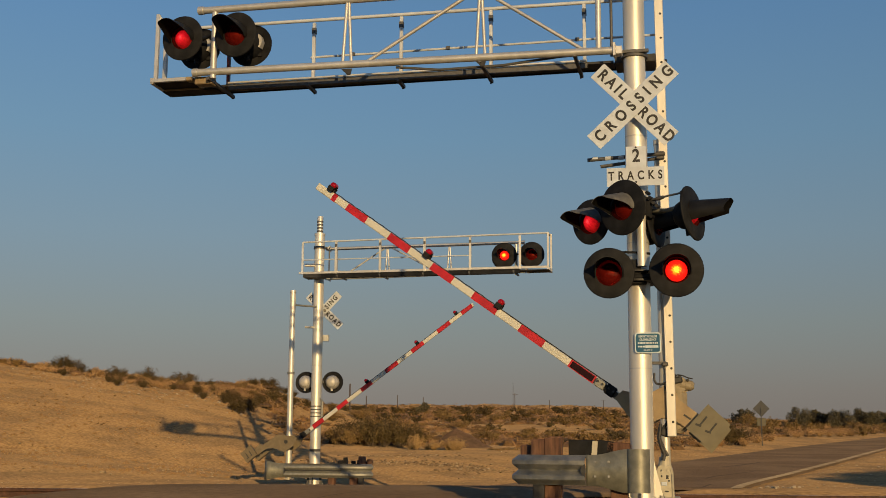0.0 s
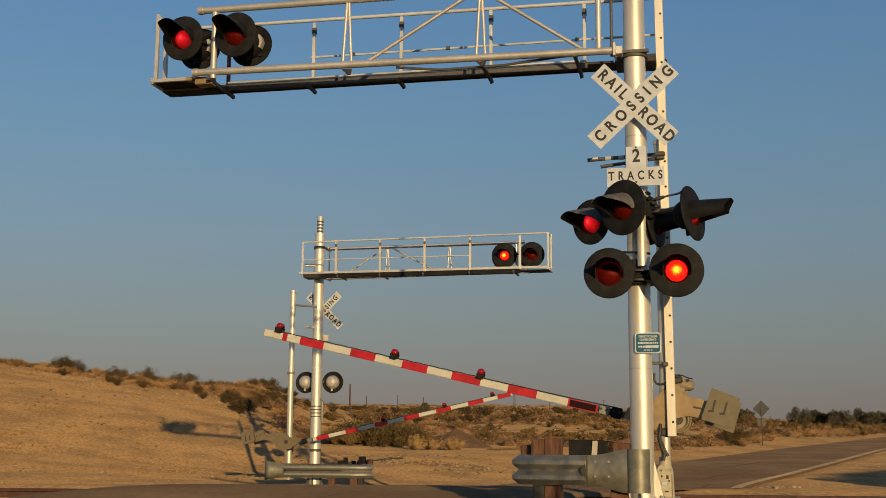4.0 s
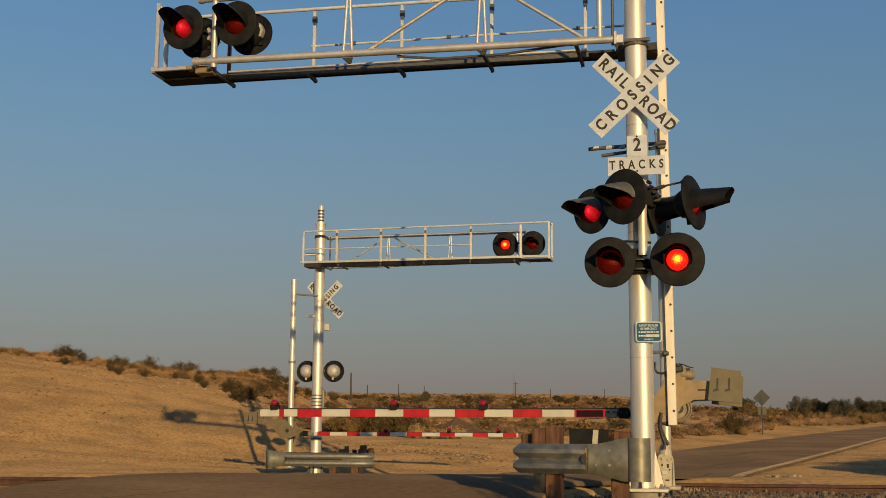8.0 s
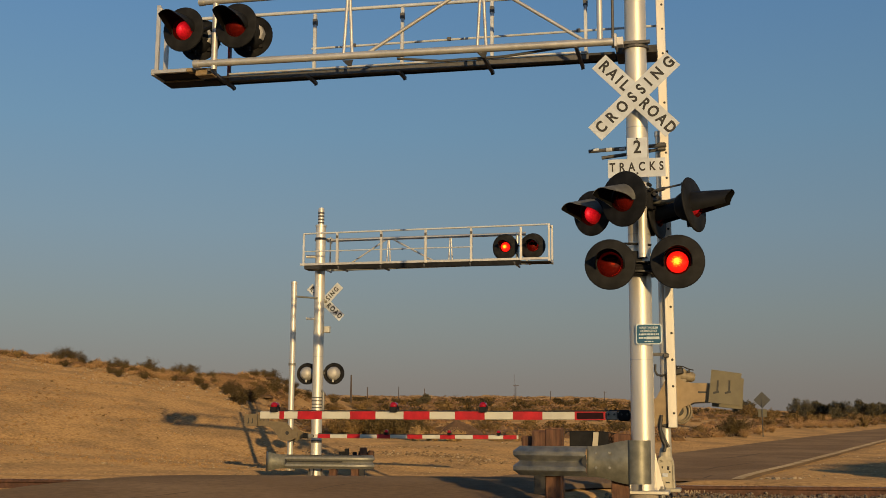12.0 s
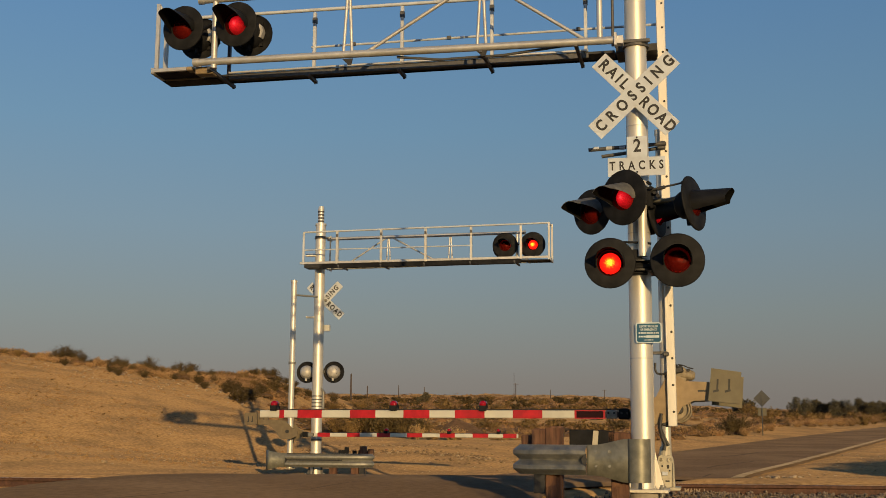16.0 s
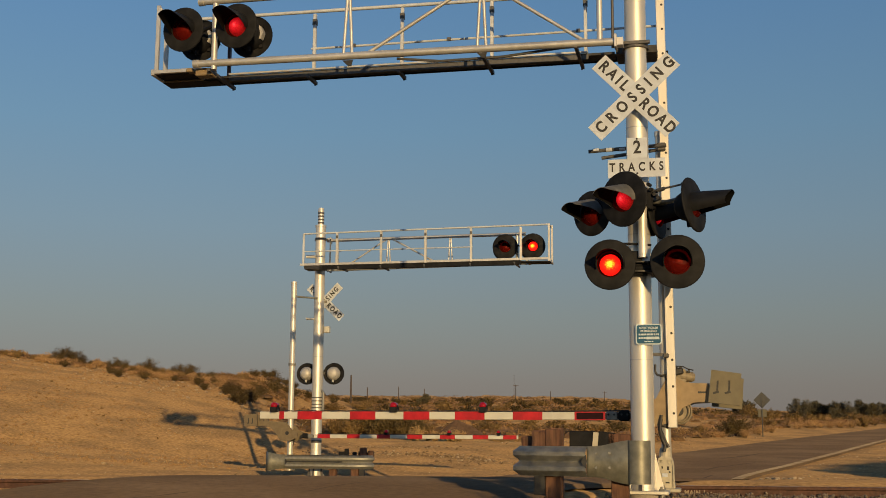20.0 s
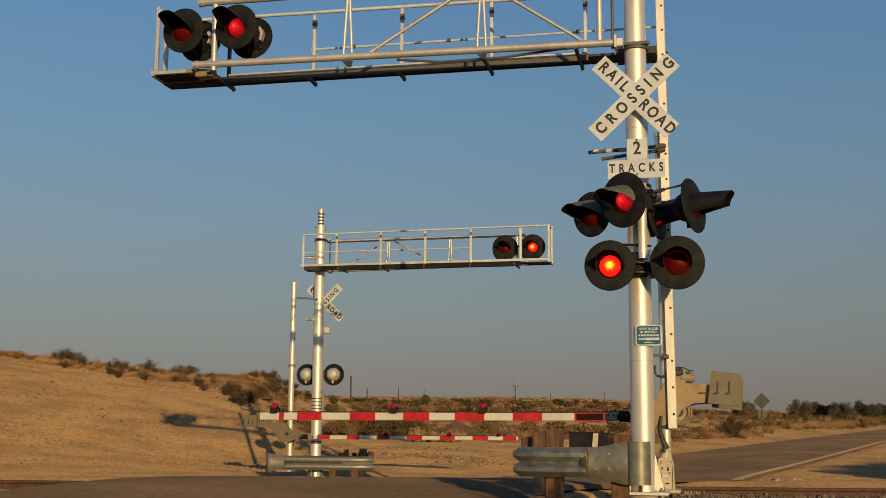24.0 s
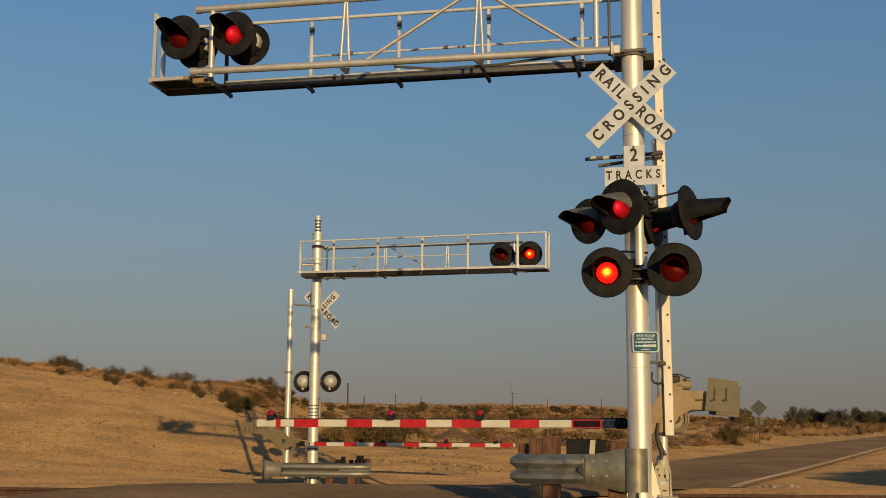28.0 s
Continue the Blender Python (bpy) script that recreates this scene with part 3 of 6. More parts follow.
def lamp_mesh(r):
    g = Geo()
    # background plate with rolled rim and a hole for the lens
    g.lathe([(0.150, 0.0), (r - 0.02, 0.0), (r - 0.006, 0.006), (r, 0.018), (r - 0.004, 0.028), (r - 0.02, 0.016), (0.15, 0.012)], 40)
    # bowl inside
    g.lathe([(0.150, 0.0), (0.146, 0.06), (0.135, 0.19), (0.0005, 0.20)], 28, slot=0)
    # housing behind
    g.lathe([(0.185, 0.013), (0.185, 0.05), (0.175, 0.11), (0.145, 0.18), (0.09, 0.225), (0.0005, 0.235)], 28, slot=1)
    g.tube((0, 0.10, -0.17), (0, 0.10, -0.24), 0.03, seg=10, slot=1)
    for a in (45, 135, 225, 315):
        g.box((0.20 * math.cos(radians(a)), 0.03, 0.20 * math.sin(radians(a))), (0.05, 0.03, 0.05), slot=0)
    return g.mesh("flashing_light", [M["black"], M["domeback"]], True)


LAMP = {r: lamp_mesh(r) for r in (0.272, 0.294, 0.310, 0.322, 0.335)}
LAMP_DARK = {r: me.copy() for r, me in LAMP.items()}
for me in LAMP_DARK.values():
    me.materials[1] = M["black"]


def flashing_light(parent, m, phase, r=0.294, long=False, pale=True, hot=True, faded=False, label="round black flasher with red lens and hood"):
    ob = part("flashing_light", (LAMP if pale else LAMP_DARK)[r], None, parent, label, m)
    part("hood", HOOD_LONG if long else HOOD_PALE if faded else HOOD, None, ob, "sun-bleached black visor" if faded else "black sheet-metal visor", pose(0, 0, 0, 7 if faded else 0, -9 if faded else 0, 0))
    part("lens", LENS, None, ob, "red glass lens")
    b = part("bulb", BULB if hot else BULB_SOFT, None, ob, "glowing flasher bulb", pose(0, 0.075, 0))
    BULBS.append((b, phase))
    return ob


def crossbuck(parent, y, z, x=0.0):
    buck = part("crossbuck", Geo().tube((0, y + 0.03, z), (0, 0.0, z), 0.03).box((0, y + 0.05, z + 0.0), (0.30, 0.02, 0.06)), M["galv"], parent, "white crossed-board railroad crossing sign")
    for ang, dy in ((-46, 0.0), (43, -0.014)):
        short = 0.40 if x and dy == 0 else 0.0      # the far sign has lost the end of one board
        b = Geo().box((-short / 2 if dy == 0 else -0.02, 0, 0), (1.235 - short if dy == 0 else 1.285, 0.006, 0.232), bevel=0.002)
        board = part("board", b, M["white"], buck, m=pose(x, y + dy, z, 0, -ang, 0))
        for face in (1, -1):
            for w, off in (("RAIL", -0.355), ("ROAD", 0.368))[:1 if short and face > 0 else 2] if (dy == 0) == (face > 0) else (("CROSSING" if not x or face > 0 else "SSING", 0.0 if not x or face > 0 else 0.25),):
                m = pose(off * face, -0.0055 * face, 0, 90, 0, 0 if face > 0 else 180)
                words(w, 0.185, M["letter"], board, m, 0.001, 0.006, 1.85 if w == "CROSSING" else 1.5 if w == "RAIL" else 1.36, narrow=0.84)
    return buck


def tracks_sign(parent, y):
    s = part("track_count_sign", Geo().box((0.01, y, 4.0), (0.235, 0.006, 0.26), bevel=0.002).box((0.0, y, 3.765), (0.67, 0.006, 0.225), bevel=0.002), M["white"], parent, "white sign reading 2 tracks")
    words("2", 0.215, M["letter"], s, pose(0.012, y - 0.005, 4.01, 90, 0, 0), 0.001, 0.0055, narrow=0.85)
    words("TRACKS", 0.145, M["letter"], s, pose(0.0, y - 0.005, 3.775, 90, 0, 0), 0.001, 0.004, 1.8, narrow=0.76)
    for z in (3.70, 4.115):
        part("bolt", Geo().tube((0.01, y - 0.012, z), (0.01, y, z), 0.012, seg=8), M["dark"], s)


def rounded(cx, cz, w, h, r, n=5):
    """Outline of a plate with rounded corners."""
    pts = []
    for i, (sx, sz) in enumerate(((1, 1), (-1, 1), (-1, -1), (1, -1))):
        for k in range(n + 1):
            a = radians(90 * i + 90 * k / n)
            pts.append((cx + sx * (w / 2 - r) + r * math.cos(a), cz + sz * (h / 2 - r) + r * math.sin(a)))
    return pts


def emergency_sign(parent):
    cx, cz = 0.098, 1.815
    s = part("notice_plate", Geo().prism(rounded(cx, cz, 0.30, 0.24, 0.035), -0.163, -0.158), M["signtext"], parent, "small blue emergency notice plate with white border")
    part("panel", Geo().prism(rounded(cx, cz, 0.272, 0.212, 0.025), -0.166, -0.1632), M["blue"], s)
    words("REPORT PROBLEM", 0.036, M["signtext"], s, pose(cx, -0.167, cz + 0.073, 90, 0, 0), 0.0008, 0.0008, 1.0, narrow=0.72)
    words("OR EMERGENCY", 0.036, M["signtext"], s, pose(cx, -0.167, cz + 0.036, 90, 0, 0), 0.0008, 0.0008, 1.0, narrow=0.72)
    rnd = random.Random(3)
    for z, x0, x1, h in ((-0.002, -0.115, 0.115, 0.020), (-0.044, -0.115, -0.035, 0.020), (-0.084, -0.05, 0.05, 0.011)):
        g = Geo()
        x = x0
        while x < x1 - 0.008:
            l = min(rnd.uniform(0.012, 0.045), x1 - x)
            g.box((cx + x + l / 2, -0.1668, cz + z), (l, 0.0015, h))
            x += l + 0.007
        part("text_bar", g, M["signtext"], s)
    part("number_panel", Geo().box((cx + 0.045, -0.1668, cz - 0.044), (0.15, 0.0015, 0.030)), M["signtext"], s)
    for z in (1.87, 1.76):
        part("clip", Geo().box((-0.03, -0.145, z), (0.02, 0.04, 0.02)), M["galv"], s)


def cantilever_signal(m, near):
    name = "cantilever_signal"
    label = "tall aluminium cantilever crossing signal with red flashers over the road" if near else "aluminium cantilever crossing signal seen from behind across the tracks"
    c = tagged(new(name), label, "crossing signal", group="crossing signals")
    c.matrix_basis = m
    mast = Geo()
    r = 0.136 if near else 0.143
    mast.tube((0, 0, 0.03 if near else -0.18), (0, 0, 6.55), r, r - 0.007, 28)
    part("mast", mast, M["alu"], c, "brushed aluminium round mast", smooth=True)
    for z in (1.52, 3.0, 4.3):
        part("seam", Geo().tube((0, 0, z), (0, 0, z + 0.012), r - 0.0045 * z / 6.5 + 0.0015, seg=28), M["truss"], c, smooth=True)
    fin = Geo().tube((0, 0, 6.55), (0, 0, 6.60), 0.15, seg=24).tube((0, 0, 6.60), (0, 0, 6.98), 0.058 if near else 0.085, 0.05 if near else 0.08, 16).tube((0, 0, 6.98), (0, 0, 7.08), 0.066 if near else 0.09, 0.05 if near else 0.075, 16)
    finial = part("finial", fin, M["alu"], c, smooth=True)
    for z in (6.78,) if near else (6.64, 6.73, 6.82, 6.91):
        part("finial_band", Geo().tube((0, 0, z), (0, 0, z + 0.045), 0.087 if not near else 0.060, seg=16), M["grate"], finial)
    base = Geo().box((0.02, 0, 0.015), (0.54, 0.50, 0.04), bevel=0.006)
    foot = pose(0, 0, 0.0 if near else -0.20)
    part("base_plate", base, M["alu"] if near else M["grate"], c, m=foot)
    for ang in (0, 90, 180, 270):
        gu = Geo().prism([(0.128, 0.032), (0.235, 0.032), (0.135, 0.46), (0.128, 0.46)], -0.008, 0.008)
        part("gusset", gu, M["alu"] if near else M["grate"], c, m=foot @ pose(0, 0, 0, 0, 0, ang))
    for sx in (-1, 1):
        for sy in (-1, 1):
            part("anchor_bolt", Geo().tube((0.02 + sx * 0.19, sy * 0.19, -0.05), (0.02 + sx * 0.19, sy * 0.19, 0.085), 0.017, seg=8).tube((0.02 + sx * 0.19, sy * 0.19, 0.032), (0.02 + sx * 0.19, sy * 0.19, 0.06), 0.032, seg=6), M["galv"], c, m=foot)
    part("pier", Geo().tube((0.02, 0, -0.9), (0.02, 0, 0.0), 0.20, seg=24), M["concrete"], c, "round concrete footing", foot, smooth=True)
    # the truss: two front tubes, with verticals and diagonals
    zb, zt, yf = 5.335 if near else 5.40, 6.215, -0.25
    part("chord", Geo().tube((-0.20, yf, zb), (-5.66, yf, zb + 0.06), 0.047, seg=16).tube((-5.60, yf, zb + 0.06), (-5.665, yf, zb + 0.06), 0.055, seg=16), M["truss"], c, smooth=True)
    part("chord", Geo().tube((-0.16, yf, zt), (-5.62, yf, zt + 0.02), 0.045, seg=16).tube((-5.55, yf, zt + 0.02), (-5.62, yf, zt + 0.02), 0.055, seg=16), M["truss"], c, smooth=True)
    for z in (zb, zt):
        clamp = part("clamp", Geo().tube((0, 0, z - 0.012), (0, 0, z + 0.03), 0.154, seg=24).box((0.0, yf + 0.115, z + 0.01), (0.36, 0.05, 0.04), bevel=0.004), M["grate"], c)
        part("clamp_shim", Geo().tube((0, 0, z - 0.04), (0, 0, z - 0.012), 0.162, seg=24), M["grate"], clamp)
        part("flange", Geo().box((-0.22, yf, z), (0.03, 0.14, 0.16), bevel=0.004).box((-0.17, yf + 0.04, z), (0.08, 0.12, 0.10), bevel=0.004), M["truss"], clamp)
    part("end_post", Geo().tube((-5.39, yf + 0.01, zb - 0.03), (-5.39, yf + 0.01, zt + 0.03), 0.041, seg=14), M["truss"], c, smooth=True)
    for a in (3.58, 1.86):
        v = Geo().tube((-a - 0.055, yf - 0.01, zb), (-a - 0.01, yf, zt), 0.020, seg=10).tube((-a + 0.055, yf + 0.02, zb), (-a + 0.015, yf, zt), 0.020, seg=10)
        part("strut", v, M["truss"], c, smooth=True)
    part("strut", Geo().tube((-0.41, yf, zb), (-0.41, yf, zt), 0.036, seg=12), M["truss"], c, smooth=True)
    part("strut", Geo().tube((-0.27, yf + 0.22, zb), (-0.27, yf + 0.22, zt), 0.018, seg=10), M["grate"], c, smooth=True)
    for a0, a1 in ((3.36, 2.0), (0.60, 1.78)):
        part("diagonal", Geo().tube((-a0, yf + 0.015, zb + 0.04), (-a1, yf + 0.015, zt - 0.03), 0.023, seg=10), M["truss"], c, smooth=True)
    # walkway with brackets
    y0, y1, zw = 0.02, 0.58, 5.40
    yd = 0.28                                       # the deck starts behind the mast
    deck = Geo().box((-3.05, (yd + y1) / 2, zw - 0.025), (5.55, y1 - yd - 0.04, 0.03))
    part("walkway", deck, M["dark"], c, "dark steel grating walkway")
    part("walkway_end", Geo().box((0.0, 0.38, zw - 0.04), (0.50, 0.42, 0.09)), M["dark"], c)
    # basket at the tip: open frame in front, plate behind, tan ladder hinge between
    part("basket_plate", Geo().box((-5.98, 0.46, zw - 0.035), (0.78, 0.25, 0.03)), M["black"], c)
    part("basket_hatch", Geo().box((-6.06, 0.19, zw - 0.02), (0.54, 0.33, 0.02)), M["black"], c)
    part("ladder_hinge", Geo().box((-6.05, 0.315, zw - 0.03), (0.56, 0.035, 0.035), bevel=0.006).box((-5.92, 0.22, zw - 0.01), (0.05, 0.20, 0.03), bevel=0.006), M["tan"], c)
    part("basket_edge", Geo().box((-5.77, 0.28, zw), (0.05, 0.56, 0.08), bevel=0.004), M["truss"], c)
    if near:
        part("walkway_edge", Geo().box((-2.99, y1, zw), (6.73, 0.035, 0.10), bevel=0.004), M["black"], c)
    else:
        part("walkway_edge", Geo().box((-2.99, y1, zw + 0.04), (6.73, 0.035, 0.062), bevel=0.004), M["truss"], c)
        part("walkway_beam", Geo().box((-2.9, y1 - 0.005, zw - 0.05), (5.45, 0.03, 0.125), bevel=0.004), M["black"], c)
    part("walkway_edge", Geo().box((-3.0, yd, zw + 0.002), (4.8, 0.03, 0.026), bevel=0.004), M["truss"], c)
    part("walkway_beam", Geo().box((-3.0, yd + 0.03, zw - 0.055), (4.8, 0.03, 0.06)), M["grate"], c)
    part("walkway_edge", Geo().box((-6.02, y0 - 0.02, zw + 0.0), (0.72, 0.05, 0.05), bevel=0.004).box((-6.36, 0.28, zw), (0.05, 0.6, 0.08), bevel=0.004), M["truss"], c)
    if near:
        part("hinge_box", Geo().box((-5.56, yf + 0.16, zw - 0.085), (0.24, 0.16, 0.10), bevel=0.01), M["tan"], c)
        part("hinge_cap", Geo().box((-5.76, yf + 0.14, zw - 0.05), (0.10, 0.12, 0.05), bevel=0.01), M["tan"], c)
    for a in (0.70, 1.87, 3.05, 4.28, 5.45):
        front = -0.27 if a in (5.45, 1.87, 0.70) else 0.26
        bracket = part("bracket", Geo().box((-a, (front + 0.61) / 2, zw - 0.095 if near else zw - 0.05), (0.040, 0.61 - front, 0.04)), M["grate"], c)
        part("hook", Geo().box((-a - 0.01, y1 + 0.01, zw - 0.08), (0.025, 0.03, 0.09), pose(0, 0, 0, 25, 0, 0).to_3x3()), M["grate"], bracket)
    for a in (3.58, 1.86) if near else ():
        part("gusset", Geo().prism([(-a - 0.07, zb - 0.02), (-a + 0.07, zb - 0.02), (-a + 0.05, zb - 0.10), (-a + 0.01, zb - 0.10)], yf - 0.008, yf + 0.008), M["dark"], c)
    if near:
        part("conduit", Geo().path([(-2.95, yf + 0.06, zb - 0.02), (-2.4, yf + 0.08, zb - 0.08), (-1.6, yf + 0.09, zb - 0.07), (-0.9, yf + 0.08, zb - 0.01), (-0.3, yf + 0.12, zb + 0.02)], 0.017), M["grate"], c, smooth=True)
    # handrail
    zr = 6.275
    for a in (0.66, 1.88, 3.09, 4.31, 5.53 if near else 5.62):
        part("rail_post", Geo().box((-a, y1 + 0.012, (zw + zr) / 2), (0.042 if near else 0.062, 0.05, zr - zw), bevel=0.004), M["alu"] if not near else M["grate"] if a > 5 else M["railing"], c)
    part("rail_post", Geo().box((-6.35, 0.34 if near else y1, (zw + zr) / 2 + 0.02), (0.055, 0.05, zr - zw + 0.1), bevel=0.004), M["truss"], c)
    part("rail_post", Geo().box((-6.37, y0 + 0.10, (zw + zr) / 2 + 0.045), (0.05, 0.05, zr - zw + 0.11), bevel=0.004), M["truss"], c)
    part("rail_post", Geo().box((0.28, y1, (zw + zr) / 2), (0.05, 0.05, zr - zw), bevel=0.004), M["railing"], c)
    part("handrail", Geo().tube((0.28, y1, zr), (-6.35, y1, zr + 0.05), 0.024, seg=10), M["railing"], c, smooth=True)
    part("handrail", Geo().tube((-6.35, y1, zr + 0.05), (-6.35, y0 + 0.1, zr + 0.05), 0.024, seg=10), M["railing"], c, smooth=True)
    part("mid_rail", Geo().tube((0.28, y1 + 0.01, 5.79), (-4.35, y1 + 0.01, 5.79), 0.016, seg=8), M["railing"], c, smooth=True)
    for a in (0.75, 2.45, 3.75):
        part("rail_tie", Geo().box((-a, y1 - 0.01, 5.79), (0.05, 0.03, 0.045)), M["grate"], c)
    for a in (0.66, 1.88, 3.09, 4.31):
        part("post_band", Geo().box((-a, y1 + 0.011, 6.16), (0.056, 0.056, 0.08)), M["grate"], c)
    # over the road: two flashers to the front, two to the back
    for a, ph in ((5.73, 0), (5.0, 1)):
        flashing_light(c, pose(-a - (0.030 if near else 0), -0.42, 5.817 if near else 5.86, 3, 0, -5), ph, pale=near, hot=not near)
        flashing_light(c, pose(-a - (0.05 if near else 0.14), 0.20, 5.865 if near else 5.83, 3, 0, 180), ph if near else 1 - ph, 0.294 if near else 0.335, pale=False)
        if near:
            part("lamp_bracket", Geo().prism([(-a + 0.095, 5.80), (-a + 0.125, 5.79), (-a + 0.155, 5.88), (-a + 0.125, 5.96), (-a + 0.095, 5.98)], 0.06, 0.15), M["domeback"], c, "pale lamp bracket")
        part("lamp_arm", Geo().tube((-a, -0.25, 5.86), (-a, 0.05, 5.79), 0.035, seg=10).tube((-a, -0.08, 5.86), (-5.40, -0.22, 5.92), 0.022, seg=8), M["black"], c, smooth=True)
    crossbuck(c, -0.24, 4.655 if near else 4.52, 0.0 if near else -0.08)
    # low pair on the mast
    for x, ph in ((-0.312, 1), (0.452, 0)):
        flashing_light(c, pose(x, -0.46, 2.615 if near and x > 0 else 2.60 if near else 2.575, 2, 0, 2), ph, 0.310 if near and x > 0 else 0.294, pale=not near)
    reach = (-0.30, 0.45) if near else (-0.12, 0.22)
    part("crossarm", Geo().tube((reach[0], -0.23, 2.58), (reach[1], -0.23, 2.58), 0.035, seg=12).box((0.0, -0.16, 2.58), (0.20, 0.12, 0.16), bevel=0.01).box((-0.02, -0.19, 2.72), (0.12, 0.05, 0.14), bevel=0.01), M["black"] if near else M["galv"], c)
    if near:
        tracks_sign(c, -0.27)
        emergency_sign(c)
        for x, y, yaw, ph, r, lg in ((-0.14, -0.60, -33, 1, 0.322, False), (-0.55, -0.16, -33, 0, 0.272, False), (0.665, -0.50, 68, 0, 0.322, True), (0.225, 0.06, 73, 1, 0.294, True)):
            flashing_light(c, pose(x, y, 3.335 if -0.2 < x < 0 else 3.262 if x < 0 else 3.26, 3 if x < 0 else -7, 0, yaw), ph, r, lg, pale=False, hot=False, faded=x < 0)
        for p, q, ra in (((-0.05, -0.38, 3.36), (-0.48, -0.05, 3.34), 0.028), ((0.56, -0.45, 3.36), (0.10, 0.10, 3.36), 0.026), ((0, -0.02, 3.36), (-0.25, -0.2, 3.36), 0.03), ((0, -0.02, 3.40), (0.36, -0.2, 3.36), 0.026), ((0.10, -0.2, 3.48), (0.62, -0.45, 3.53), 0.012), ((0.52, -0.40, 3.52), (0.62, -0.45, 3.53), 0.024), ((0.24, -0.26, 3.49), (0.32, -0.30, 3.50), 0.022)):
            part("crossarm", Geo().tube(p, q, ra, seg=10), M["grate"] if ra < 0.025 else M["galv"], c, smooth=True)
        for i, (bx, bz) in enumerate(((0.16, 3.50), (0.20, 3.44), (0.13, 3.56), (0.24, 3.40), (0.17, 3.28))):
            part("clamp_bolt", Geo().tube((bx, -0.30, bz), (bx + 0.02, -0.18, bz + 0.01), 0.022, seg=8), M["dark" if i % 2 else "black"], c)
        part("clamp", Geo().box((0.12, -0.14, 3.50), (0.22, 0.08, 0.07), pose(0, 0, 0, 0, 14, 20).to_3x3(), bevel=0.01), M["black"], c)
        part("clamp", Geo().tube((0, 0, 2.53), (0, 0, 2.55), r + 0.008, seg=24), M["dark"], c, smooth=True)
        part("clamp", Geo().tube((0, 0, 2.64), (0, 0, 2.655), r + 0.008, seg=24), M["dark"], c, smooth=True)
        part("junction_box", Geo().box((0.10, -0.17, 3.38), (0.16, 0.16, 0.22), bevel=0.02), M["black"], c)
        part("lamp_stem", Geo().tube((0.055, -0.24, 2.70), (0.055, -0.24, 3.30), 0.055, seg=14), M["alu"], c, smooth=True)
        part("cable", Geo().path([(-0.26, -0.30, 2.86), (-0.15, -0.25, 2.87), (0.0, -0.20, 2.87), (0.15, -0.22, 2.85)], 0.014), M["black"], c, smooth=True)
    else:
        for z in (1.90, 1.81, 1.72, 1.63, 0.72):
            part("mast_band", Geo().tube((0, 0, z), (0, 0, z + (0.028 if z > 1 else 0.07)), r + 0.003, seg=24), M["grate"], c, "dark band round the mast", smooth=True)
        part("conduit", Geo().tube((-0.19, 0.06, 1.55), (-0.19, 0.06, 2.05), 0.035, seg=10).tube((-0.19, 0.06, 2.05), (-0.10, 0.04, 2.12), 0.03, seg=10), M["galv"], c, smooth=True)
        part("side_box", Geo().box((-0.23, -0.02, 3.74), (0.16, 0.12, 0.17), bevel=0.01).tube((-0.13, 0, 3.62), (-0.13, 0, 3.95), 0.012, seg=6), M["offwhite"], c)
        part("step", Geo().tube((0.10, 0.10, 4.025), (0.32, 0.14, 4.03), 0.03, seg=8), M["alu"], c)
        part("step", Geo().tube((0.08, 0.10, 5.72), (0.36, 0.16, 5.72), 0.045, seg=10), M["alu"], c)
        part("bracket", Geo().tube((0, 0.16, 4.575), (0.52, 0.58, 4.585), 0.025, seg=8), M["galv"], c)
    return c


